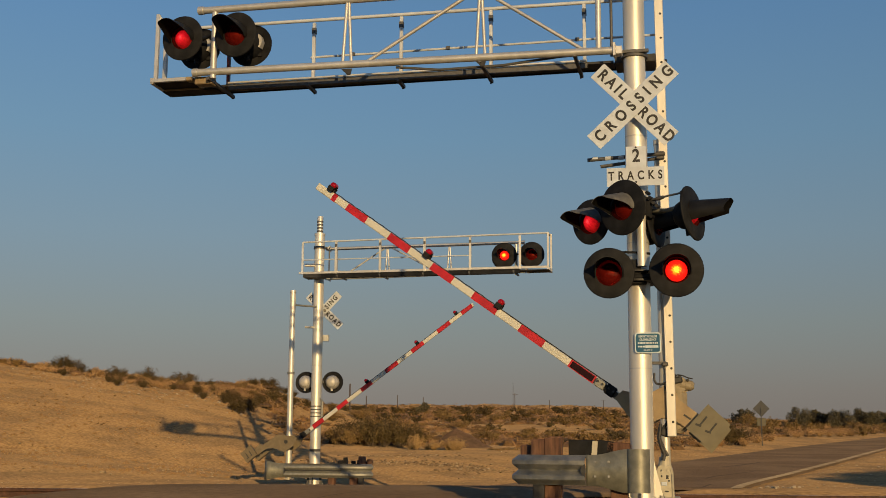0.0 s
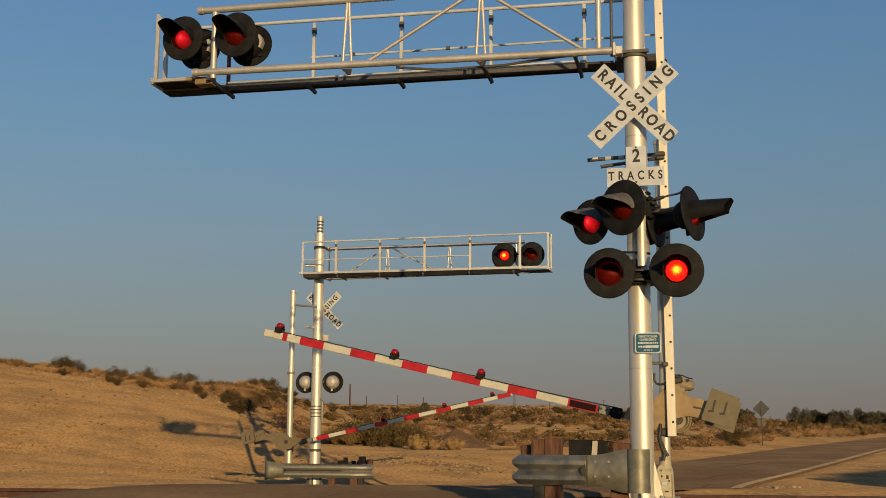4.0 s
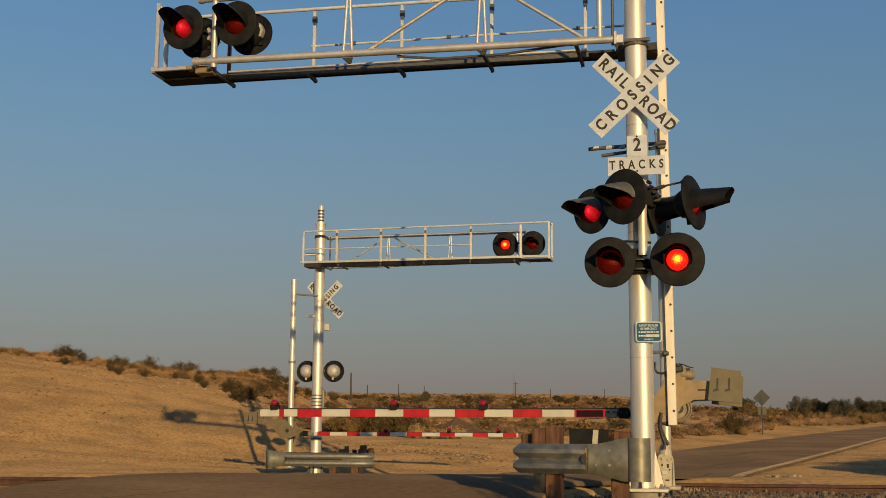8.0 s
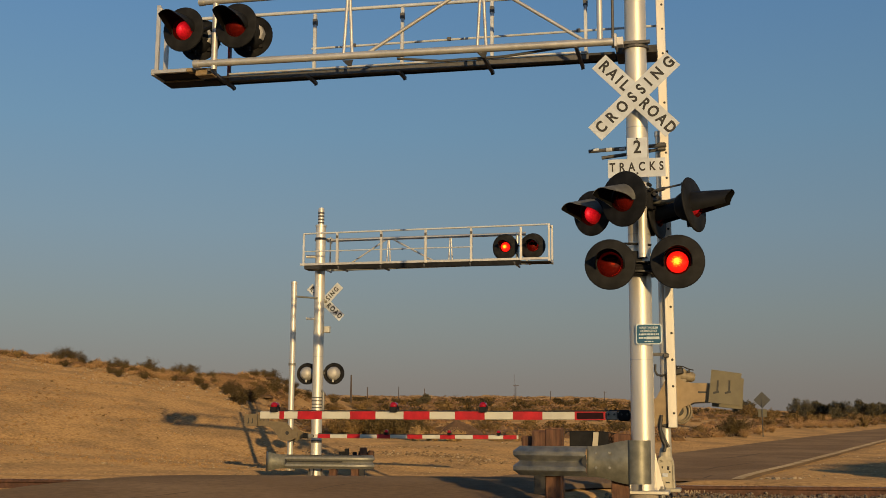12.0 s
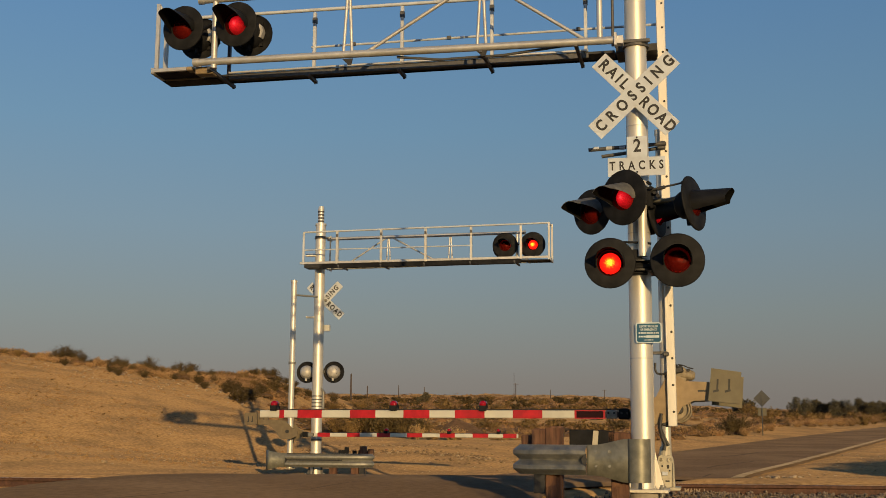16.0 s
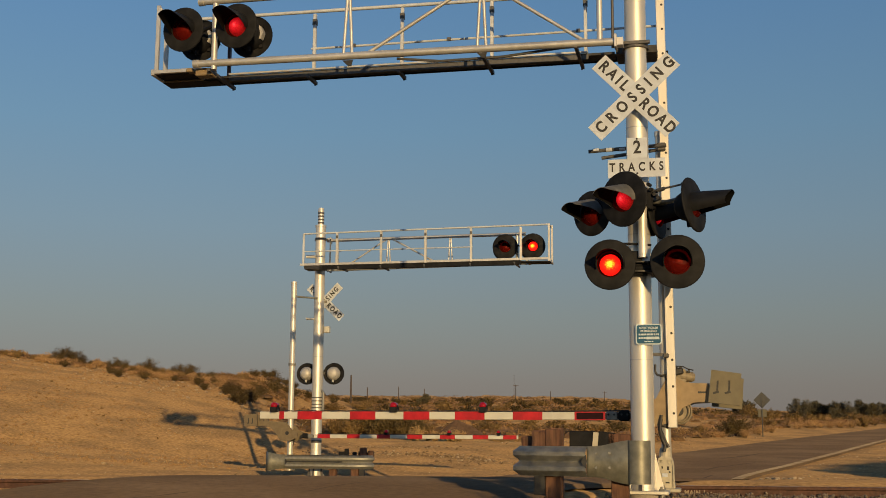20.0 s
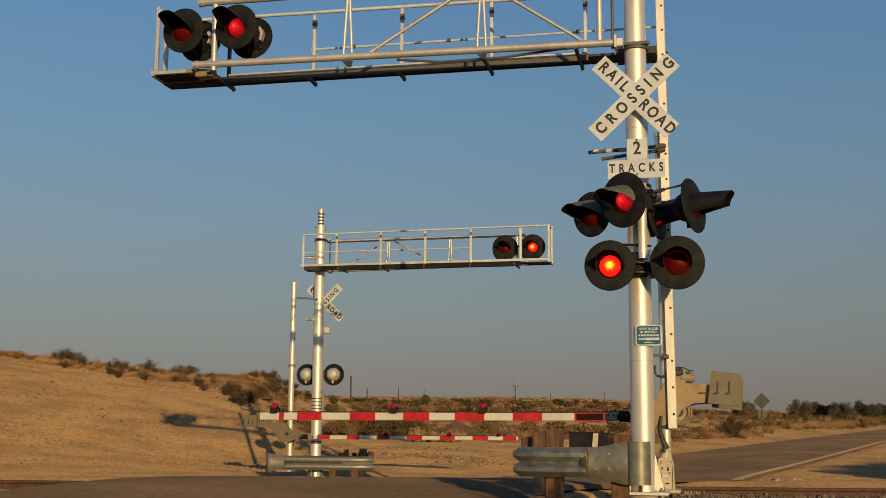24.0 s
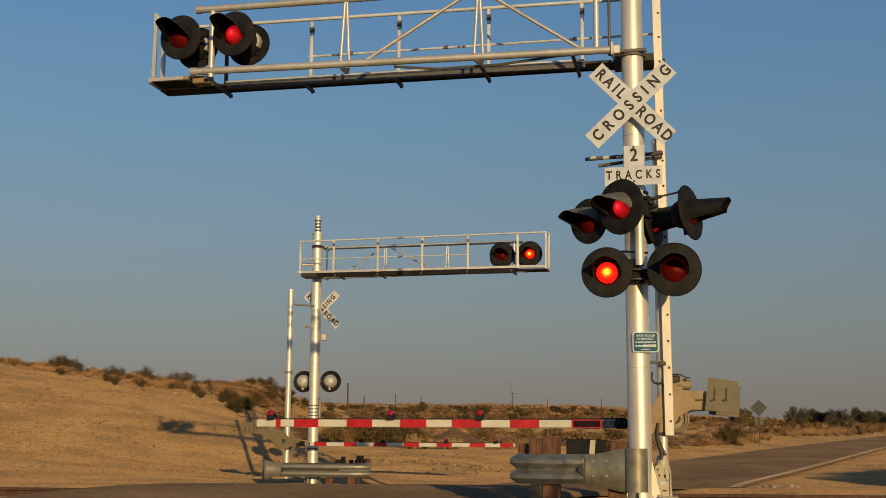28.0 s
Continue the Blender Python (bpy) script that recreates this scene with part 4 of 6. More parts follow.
def crossing_gate(m, reach, reds, lamps, near):
    g0 = tagged(new("crossing_gate"), "lowered red and white striped crossing gate with counterweights" if near else "red and white crossing gate beyond the tracks", "crossing gate", group="crossing gates")
    g0.matrix_basis = m
    px, py, pz = (0.30, 0.62, 1.34) if near else (0.45, 0.62, 0.97)
    gx = 0.245 if near else 0.53
    part("pole", Geo().tube((gx, 0.56, 0.0), (gx, 0.56, 4.35 if near else 4.93), 0.058 if near else 0.075, seg=18).tube((gx, 0.56, 4.34 if near else 4.92), (gx, 0.56, 4.40 if near else 4.98), 0.066 if near else 0.085, seg=18), M["alu"], g0, "round aluminium gate pole", smooth=True)
    foot = Geo().prism([(-0.115, -0.02), (0.115, -0.02), (0.108, 0.10), (0.10, 0.36), (0.085, 0.42), (0.05, 0.45), (0.0, 0.42), (-0.05, 0.45), (-0.085, 0.42), (-0.10, 0.36), (-0.108, 0.10)], -0.10, 0.10).box((0, 0, 0.0), (0.36, 0.36, 0.05), bevel=0.01).tube((0, 0, 0.40), (0, 0, 0.56), 0.085, 0.07, 16)
    part("pole_base", foot, M["cast"], g0, "cast grey pole base", m=pose(gx - 0.012, 0.56, 0.02) @ Matrix.Diagonal((0.95, 1, 0.88, 1) if near else (0.6, 0.6, 0.35, 1)))
    part("base_cover", Geo().box((-0.01, -0.11, 0.20), (0.07, 0.02, 0.05), bevel=0.005), M["white"], g0, m=pose(gx - 0.012, 0.56, 0.02) @ Matrix.Diagonal((0.95, 1, 0.88, 1)))
    for bx in (-0.055, 0.055):
        part("boss", Geo().lathe([(0.034, 0.02), (0.034, -0.012), (0.020, -0.012), (0.018, 0.0), (0.0005, 0.0)], 18), M["cast"], g0, m=pose(gx - 0.012 + bx, 0.46, 0.354), smooth=True)
    part("rib", Geo().box((-0.095, -0.105, 0.17), (0.016, 0.03, 0.34), bevel=0.004).box((0.095, -0.105, 0.17), (0.016, 0.03, 0.34), bevel=0.004).box((0.0, -0.105, 0.0), (0.22, 0.03, 0.03), bevel=0.004), M["cast"], g0, m=pose(gx - 0.012, 0.56, 0.02) @ Matrix.Diagonal((0.95, 1, 0.88, 1)))
    # flat dark plates put the shade of small hollows into colour
    for rx, rz, rw, rh in ((0.03, 0.29, 0.03, 0.05), (-0.04, 0.30, 0.02, 0.03), (0.02, 0.10, 0.05, 0.02)):
        part("recess", Geo().box((rx, -0.101, rz), (rw, 0.004, rh)), M["dark"], g0, m=pose(gx - 0.012, 0.56, 0.02) @ Matrix.Diagonal((0.95, 1, 0.88, 1)))
    for bx, bz in ((-0.05, 0.12), (0.05, 0.24)):
        part("base_bolt", Geo().tube((bx, -0.11, bz), (bx, -0.09, bz), 0.012, seg=8), M["dark"], g0, m=pose(gx - 0.012, 0.56, 0.02) @ Matrix.Diagonal((0.95, 1, 0.88, 1)))
    # machine housing
    h = Geo().box((0.36, 0.72, 1.12), (0.30, 0.34, 0.40), bevel=0.05).tube((0.40, 0.54, 0.95), (0.40, 0.94, 0.95), 0.155, seg=24).tube((0.36, 0.58, 1.28), (0.36, 0.86, 1.30), 0.13, 0.11, 20).tube((0.42, 0.55, 1.37), (0.42, 0.85, 1.37), 0.10, 0.085, 18).tube((0.50, 0.60, 1.36), (0.50, 0.80, 1.37), 0.075, 0.06, 16)
    low = pose(0, 0, 0) if near else pose(0.30, 0.24, 0.40) @ Matrix.Diagonal((0.45, 0.6, 0.45, 1))
    # far housing and rings: the dark gap under the plates is put into their colour
    part("machine_housing", h, M["machine"] if near else M["dark"], g0, "tan gate machine housing" if near else "gate machine housing coloured dark like the gap under the plates", low)
    for rad, yy in ((0.155, 0.535), (0.128, 0.525)):
        part("cover_ring", Geo().lathe([(rad, 0.0), (rad + 0.006, -0.012), (rad - 0.008, -0.022), (rad - 0.018, -0.012), (rad - 0.018, 0.0)], 32), M["machine"] if near else M["dark"], g0, m=low @ pose(0.40, yy, 0.95), smooth=True)
    part("cover_hub", Geo().tube((0.40, 0.50, 0.95), (0.40, 0.55, 0.95), 0.05, 0.06, 16), M["dark"], g0, m=low)
    for bx, bz in ((0.53, 1.42), (0.31, 1.32)):
        part("cap_bolt", Geo().tube((bx, 0.52, bz), (bx, 0.56, bz), 0.018, seg=8), M["dark"], g0, m=low)
    part("cap_strap", Geo().box((0.40, 0.56, 1.405), (0.24, 0.02, 0.02), pose(0, 0, 0, 0, 12, 0).to_3x3()).box((0.34, 0.55, 1.44), (0.03, 0.02, 0.06)), M["dark"], g0, m=low)
    if near:
        part("canister", Geo().tube((0.44, 0.60, 1.375), (0.57, 0.60, 1.355), 0.066, 0.062, 18).tube((0.57, 0.60, 1.355), (0.60, 0.60, 1.35), 0.062, 0.035, 18).tube((0.50, 0.60, 1.366), (0.515, 0.60, 1.364), 0.071, seg=18), M["machine"], g0, "tan ribbed motor canister", smooth=True)
        part("terminal_block", Geo().box((0.40, 0.57, 1.42), (0.13, 0.12, 0.08), pose(0, 0, 0, 0, -12, 0).to_3x3(), bevel=0.015).box((0.37, 0.56, 1.47), (0.05, 0.06, 0.05), bevel=0.012).tube((0.43, 0.52, 1.46), (0.43, 0.58, 1.46), 0.022, seg=10), M["dark"], g0, "dark terminal block on the machine")
        part("cable", Geo().path([(0.36, 0.52, 1.45), (0.41, 0.51, 1.485), (0.47, 0.51, 1.475), (0.52, 0.52, 1.45), (0.585, 0.53, 1.435)], 0.007), M["dark"], g0, smooth=True)
        part("cable", Geo().path([(0.14, 0.40, 1.50), (0.135, 0.40, 1.42), (0.16, 0.41, 1.375), (0.21, 0.44, 1.365), (0.27, 0.47, 1.385)], 0.013), M["dark"], g0, smooth=True)
        part("cable", Geo().path([(0.19, 0.47, 0.86), (0.175, 0.45, 0.74), (0.20, 0.43, 0.62), (0.235, 0.43, 0.54), (0.22, 0.42, 0.47)], 0.022), M["dark"], g0, smooth=True)
    part("linkage", Geo().box((gx + 0.0, 0.54, 0.80), (0.10, 0.10, 0.10), pose(0, 0, 0, 0, 20, 0).to_3x3(), bevel=0.012).tube((gx - 0.02, 0.52, 0.85), (gx + 0.10, 0.50, 1.0), 0.022, seg=8), M["dark"], g0)
    part("cable", Geo().path([(gx - 0.05, 0.48, 0.9), (gx - 0.07, 0.46, 0.75), (gx - 0.02, 0.44, 0.62), (gx + 0.03, 0.45, 0.52)], 0.018), M["dark"], g0, smooth=True)
    if near:
        p = Geo().box((0.30, 0.462, 4.6), (0.108, 0.065, 7.7), pose(0, 0, 0, 0, -0.43, 0).to_3x3(), bevel=0.006)
        part("perforated_post", p, M["alu"], g0, "square aluminium post with a row of holes")
        hole = Geo().tube((0.318, 0.4265, 0), (0.318, 0.44, 0), 0.015, seg=10).mesh("bolt_hole", M["dark"])
        for i in range(24):
            part("bolt_hole", hole, None, g0, m=pose(0.0075 * (4.6 - 0.92 - i * 0.318), 0, 0.92 + i * 0.318))
        part("wind_bracket", Geo().tube((-0.62, 0.36, 4.14), (0.33, 0.36, 4.18), 0.024, seg=10).tube((-0.46, 0.36, 4.05), (0.33, 0.46, 4.16), 0.022, seg=10).box((0.27, 0.40, 4.17), (0.10, 0.06, 0.10), bevel=0.01), M["grate"], g0, "banded horizontal arm rest bracket")
        for x in (-0.56, -0.40, -0.24, -0.10):
            part("band", Geo().tube((x, 0.36, 4.151), (x + 0.07, 0.36, 4.154), 0.026, seg=10), M["white"], g0)
        part("strap", Geo().box((0.10, 0.42, 1.62), (0.36, 0.05, 0.035)).box((0.27, 0.40, 1.605), (0.07, 0.06, 0.05), bevel=0.01), M["grate"], g0)
    else:
        part("clamp", Geo().tube((gx, 0.56, 2.74), (gx, 0.56, 2.80), 0.10, seg=16), M["galv"], g0)
    # the moving arm: its own space starts at the pivot
    A = part("gate_arm", Geo().box((-(reach + 0.07) / 2 - px, 0.13, 0.893 - pz), (reach - 0.07, 0.045, 0.096), bevel=0.008), M["offwhite"], g0, "long white gate arm with red stripes", pose(px, py, pz))
    for a0, a1, dull in reds:
        band = part("stripe", Geo().box((-(a0 + a1) / 2 - px, 0.13, 0.893 - pz), (abs(a1 - a0), 0.051, 0.102)), M["red"], A)
        # a marked near stripe carries a smaller dark patch on its face
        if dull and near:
            part("dull_patch", Geo().box((-(a0 + a1) / 2 - px, 0.103, 0.893 - pz), (abs(a1 - a0) - 0.05, 0.003, 0.08)), M["darkred"], band, "dull dark patch inside the red stripe")
    ax = 0.0 if near else 0.31
    grip = part("adaptor", Geo().box((ax - 0.32 - px, 0.13, 0.893 - pz), (0.36, 0.06, 0.08), bevel=0.01), M["dark"], A, "dark steel arm adaptor")
    part("grip_plate", Geo().box((ax - 0.41 - px, 0.12, 0.895 - pz), (0.13, 0.09, 0.105), bevel=0.008), M["galv"], grip, "bare metal grip plate")
    part("breakaway_block", Geo().box((ax - 0.26 - px, 0.12, 0.90 - pz), (0.13, 0.13, 0.135), bevel=0.015), M["black"], grip)
    for bx in (0.45, 0.38, 0.29, 0.22):
        part("bolt", Geo().tube((ax - bx - px, 0.05, 0.91 - pz), (ax - bx - px, 0.09, 0.91 - pz), 0.014, seg=8), M["dark"], grip)
    for a in lamps:
        lp = Geo().lathe([(0.040, 0.04), (0.046, 0.03), (0.046, -0.03), (0.040, -0.04)], 20).prism([(-0.038, -0.08), (0.038, -0.08), (0.046, -0.012), (-0.046, -0.012)], -0.075, 0.075)
        lamp = part("arm_lamp", lp, M["black"], A, "round red gate-arm lamp in a black housing", pose(-a - px, 0.13, 1.012 - pz), smooth=True)
        for s in (1, -1):
            part("lens", Geo().lathe([(0.044, -0.030), (0.043, -0.052), (0.034, -0.066), (0.018, -0.073), (0.0005, -0.075)], 20), M["armlamp"], lamp, "red lens", pose(0, 0, 0.006, 0, 0, 0 if s > 0 else 180), smooth=True)
        part("cap", Geo().lathe([(0.047, -0.045), (0.050, 0.0), (0.047, 0.045)], 12, arc=(20, 160)), M["armlamp"], lamp, "red plastic crown")
        part("lamp_foot", Geo().box((-a - px, 0.13, 0.955 - pz), (0.10, 0.055, 0.04), bevel=0.008), M["dark"], A)
    wire, k = [], 0
    a = lamps[-1]
    while a < reach - 0.2:
        wire.append((-a - px, 0.125, 0.948 - pz + 0.006 * (k % 2)))
        a += 0.09
        k += 1
    part("wire", Geo().path(wire, 0.007, 5).path([(-lamps[-1] - px, 0.125, 0.948 - pz), (-0.9 - px, 0.125, 0.952 - pz), (-0.3 - px, 0.12, 0.96 - pz)], 0.008, 5), M["dark"], A)
    cw = 0.0 if near else 0.30
    for y in (-0.12, 0.40):
        out = [(-0.15, 0.86), (-0.12, 0.99), (0.137, 1.10), (0.26, 1.335), (0.41, 1.335), (0.49, 1.285), (0.77 + cw, 1.275), (0.77 + cw, 1.06), (0.58, 1.05), (0.445, 0.985), (0.377, 0.87), (0.26, 0.80), (0.12, 0.77)]
        if not near:
            out = [(1.28, 1.14), (1.28, 1.27), (0.90, 1.27), (0.55, 1.25), (0.42, 1.17), (0.30, 1.04), (0.18, 0.99), (0.16, 0.87), (0.36, 0.77), (0.62, 0.77), (0.70, 0.86), (0.76, 0.96), (0.84, 1.05), (0.95, 1.12), (1.08, 1.145)]
        part("side_plate", Geo().prism([(x - px, z - pz) for x, z in out], y - 0.012, y + 0.012), M["tan"] if near else M["olive"], A, "curved tan support plate")
        part("slot", Geo().box((0.68 + cw - px, y - 0.013, 1.17 - pz), (0.10, 0.004, 0.022)), M["dark"], A)
    for y, dx in ((-0.17, 0.0), (0.45, 0.04 if near else 0.075)):
        dz = -0.03 if dx and near else 0.0
        out = [(0.795 + cw + dx, 1.435 + dz), (1.14 + cw + dx, 1.385 + dz), (1.11 + cw + dx, 1.01 + dz), (0.747 + cw + dx, 1.05 + dz)]
        if not near:
            out = [(1.19 + dx, 1.46), (1.53 + dx, 1.44), (1.52 + dx, 1.13), (1.18 + dx, 1.15)]
        part("counterweight", Geo().prism([(x - px, z - pz) for x, z in out], y - 0.05, y + 0.05), M["weight"] if near else M["olive"], A, "flat tan iron counterweight")
        for x in (0.86, 0.995) if near else ():
            part("slot", Geo().box((x + cw + dx - px, y - 0.051, 1.24 - pz), (0.022, 0.006, 0.13), pose(0, 0, 0, 0, 4, 0).to_3x3()).box((x - 0.02 + cw + dx - px, y - 0.052, 1.165 - pz), (0.07, 0.006, 0.025), pose(0, 0, 0, 0, -15, 0).to_3x3()), M["dark"], A)
        for x in () if near else (1.30, 1.41):
            part("slot", Geo().box((x + dx - px, y + 0.051, 1.29 - pz), (0.022, 0.006, 0.13)).box((x + 0.012 + dx - px, y + 0.052, 1.22 - pz), (0.055, 0.006, 0.022)), M["dark"], A)
    part("pivot_shaft", Geo().tube((0, -0.14, 0), (0, 0.42, 0), 0.05, seg=16), M["dark"], A, smooth=True)
    ARMS.append((A, (px, py, pz), near))
    return g0


def w_beam(points, z, g=None, depth=0.08):
    """A corrugated rail along plan points."""
    g = g or Geo()
    prof = [(0.080 * min(1.0, 1.2 * (0.5 - 0.5 * math.cos(2 * math.pi * abs(h) / 0.166))) ** 0.7, h) for h in [0.166 - 0.332 * i / 32 for i in range(33)]]
    pts = [Vector(p) for p in points]
    rows = []
    for i, p in enumerate(pts):
        d = (pts[min(i + 1, len(pts) - 1)] - pts[max(i - 1, 0)]).normalized()
        nrm = Vector((d.y, -d.x))
        rows.append([(p.x + nrm.x * o * k, p.y + nrm.y * o * k, z + h) for o, h in prof for k in (1,)] + [(p.x + nrm.x * (o - 0.006), p.y + nrm.y * (o - 0.006), z + h) for o, h in prof[::-1]])
    n = len(rows[0])
    vs = [v for r in rows for v in r]
    fs = [(j * n + i, j * n + (i + 1) % n, (j + 1) * n + (i + 1) % n, (j + 1) * n + i) for j in range(len(rows) - 1) for i in range(n)]
    fs += [tuple(range(n)), tuple(range((len(rows) - 1) * n, len(rows) * n))]
    return g.add(vs, fs)


def guardrail(m, x_end, x_cut, side, posts):
    """A short rail along one side of a mast: cut at x_cut, wrapped round at x_end. side: -1 towards the traffic, 1 away."""
    r = tagged(new("guardrail"), "short galvanised guardrail on timber posts beside the signal mast", "guardrail", group="guardrails")
    r.matrix_basis = m
    z = 0.365
    sg = 1 if x_end > x_cut else -1
    wrap = 0.67                                     # length of the flared end piece
    joint = x_end - sg * wrap
    front = [(x_cut + sg * 0.02, 0.42), (x_cut + sg * 0.06, 0.49), (x_cut + sg * 0.2, 0.57), (x_cut + sg * 0.5, 0.66), (joint, 0.70)]
    pts = [(x, side * y) for x, y in front]
    if sg * side > 0:
        pts = pts[::-1]
    part("beam", w_beam(pts, z), M["galv"], r, "corrugated galvanised beam", smooth=True)
    end, stations = Geo(), []
    for i in range(19):
        t = i / 18
        x, y = joint + sg * t * (wrap - (0.19 if side < 0 else 0.03)), 0.715 + 0.01 * t - (0.0 if side < 0 else 0.25 * ss(0.75, 1.0, t))
        stations.append((x, side * y, 0.168 + 0.072 * ss(0.15, 1.0, t)))
    end.add([(x, y, z - 0.004 * ss(0.2, 1.0, i / 18) + k * g) for i, (x, y, g) in enumerate(stations) for k in (-1, 1)], [(2 * i, 2 * i + 1, 2 * i + 3, 2 * i + 2) for i in range(18)])
    e = part("end_piece", end, M["terminal"], r, "flared galvanised wrap-round terminal", smooth=True)
    so = e.modifiers.new("thickness", "SOLIDIFY")
    so.thickness = 0.008
    roll = Geo()
    hgt = 0.236
    roll.v = [(x_end - sg * 0.095 + rr * math.cos(a), side * 0.695 + rr * math.sin(a), z - 0.002 + k * hgt) for rr in (0.124, 0.116) for k in (-1, 1) for a in [2 * math.pi * i / 28 for i in range(28)]]
    roll.f = [(o + i, o + (i + 1) % 28, o + 28 + (i + 1) % 28, o + 28 + i) for o in (0, 56) for i in range(28)] + [(o + i, o + (i + 1) % 28, o + 56 + (i + 1) % 28, o + 56 + i) for o in (0, 28) for i in range(28)]
    roll.s = [0] * len(roll.f)
    if side < 0:
        part("rolled_end", roll, M["terminal"], r, "rolled galvanised end of the rail", smooth=True)
    else:
        part("slot", Geo().box(((joint + x_cut) / 2 + sg * 0.35, side * 0.775, z + 0.012), (abs(joint - x_cut) - 0.75, 0.03, 0.022)), M["dark"], r)
        part("lip", Geo().box(((joint + x_cut) / 2 + sg * 0.1, side * 0.715, z + 0.158), (abs(joint - x_cut) - 0.25, 0.03, 0.012)), M["dark"], r)
    part("splice", Geo().prism([(joint, z + 0.075), (joint - sg * 0.04, z + 0.04), (joint - sg * 0.055, z), (joint - sg * 0.04, z - 0.04), (joint, z - 0.075)], side * 0.79, side * 0.78), M["dark"], r)
    for k in (0.10, 0.25):
        for zz in (0.3, 0.46):
            part("bolt", Geo().tube((joint + sg * k, side * 0.733, zz), (joint + sg * k, side * 0.715, zz), 0.014, seg=8), M["galv"], r)
    for k, y, h, w in posts:
        x = x_cut + sg * k
        part("post", Geo().box((x, side * y, (h - 1.1) / 2), (w, w, h + 1.1), bevel=0.008), M["wood"], r, "weathered reddish timber post")
    part("block", Geo().box((x_cut + sg * 0.27, side * 0.50, 0.12), (0.13, 0.14, 0.26), bevel=0.006), M["dark"], r)
    part("blockout", Geo().box((x_cut + sg * 0.255, side * 0.44, 0.50), (0.17, 0.19, 0.42), pose(0, 0, 0, 0, 2, 4).to_3x3(), bevel=0.02), M["wood"], r, "weathered reddish timber block")
    part("blockout", Geo().box((x_cut + sg * 0.10, side * 0.30, 0.52), (0.14, 0.15, 0.24), pose(0, 0, 0, 0, -3, 8).to_3x3(), bevel=0.015), M["wood"], r, "weathered reddish timber block")
    if side < 0:
        part("steel_box", Geo().box((x_cut + sg * 0.70, -side * 0.02, 0.60), (0.30, 0.10, 0.21), bevel=0.008), M["black"], r, "dark steel post hardware")
        part("steel_box", Geo().box((x_cut + sg * 0.975, -side * 0.02, 0.60), (0.20, 0.08, 0.19), pose(0, 0, 0, 0, 6, 0).to_3x3(), bevel=0.008), M["black"], r, "dark steel post hardware")
        part("plank", Geo().box((x_cut + sg * 1.16, -side * 0.02, 0.60), (0.34, 0.08, 0.15), pose(0, 0, 0, 0, 5, 0).to_3x3(), bevel=0.012), M["wood"], r, "weathered timber plank")
        part("marker", Geo().box((x_cut + sg * 0.855, side * 0.05, 0.59), (0.062, 0.02, 0.20), pose(0, 0, 0, 0, 5, 0).to_3x3()), M["cast"], r, "cream reflector strip")
    else:
        for k, h, w in ((0.38, 0.545, 0.26), (0.92, 0.55, 0.26), (0.84, 0.62, 0.10), (0.62, 0.54, 0.10)):
            part("steel_box", Geo().box((x_cut + sg * k, 0.02, h), (w, 0.10, 0.12), pose(0, 0, 0, 0, 20 * k - 14, 0).to_3x3(), bevel=0.01), M["black"], r, "dark steel post hardware")
    return r


NEAR = pose(2.318, 14.07, 0.0, 0, 0, -12.5)
FAR = pose(-3.372, 32.4, -0.25, 0, 0, 167.5)
cantilever_signal(NEAR, True)
cantilever_signal(FAR, False)
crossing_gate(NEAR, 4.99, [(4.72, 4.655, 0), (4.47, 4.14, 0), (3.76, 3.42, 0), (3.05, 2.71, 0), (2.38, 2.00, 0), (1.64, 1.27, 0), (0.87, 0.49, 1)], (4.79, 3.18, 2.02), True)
crossing_gate(FAR, 5.56, [(0.29, 0.63, 0), (1.09, 1.43, 0), (1.89, 2.24, 0), (2.69, 3.09, 0), (3.55, 3.94, 0), (4.40, 4.80, 0), (5.18, 5.52, 0)], (5.06, 3.79, 2.14), False)
guardrail(NEAR, 0.09, -1.40, -1, ((0.42, 0.46, 0.72, 0.17), (1.17, 0.50, 0.36, 0.19), (0.42, 0.18, 0.74, 0.15)))
guardrail(FAR @ pose(0, 0, -0.16) @ Matrix.Diagonal((1, 1, 1.08, 1)), 1.25, -1.70, 1, ((0.45, 0.50, 0.36, 0.20), (1.05, 0.50, 0.36, 0.18)))


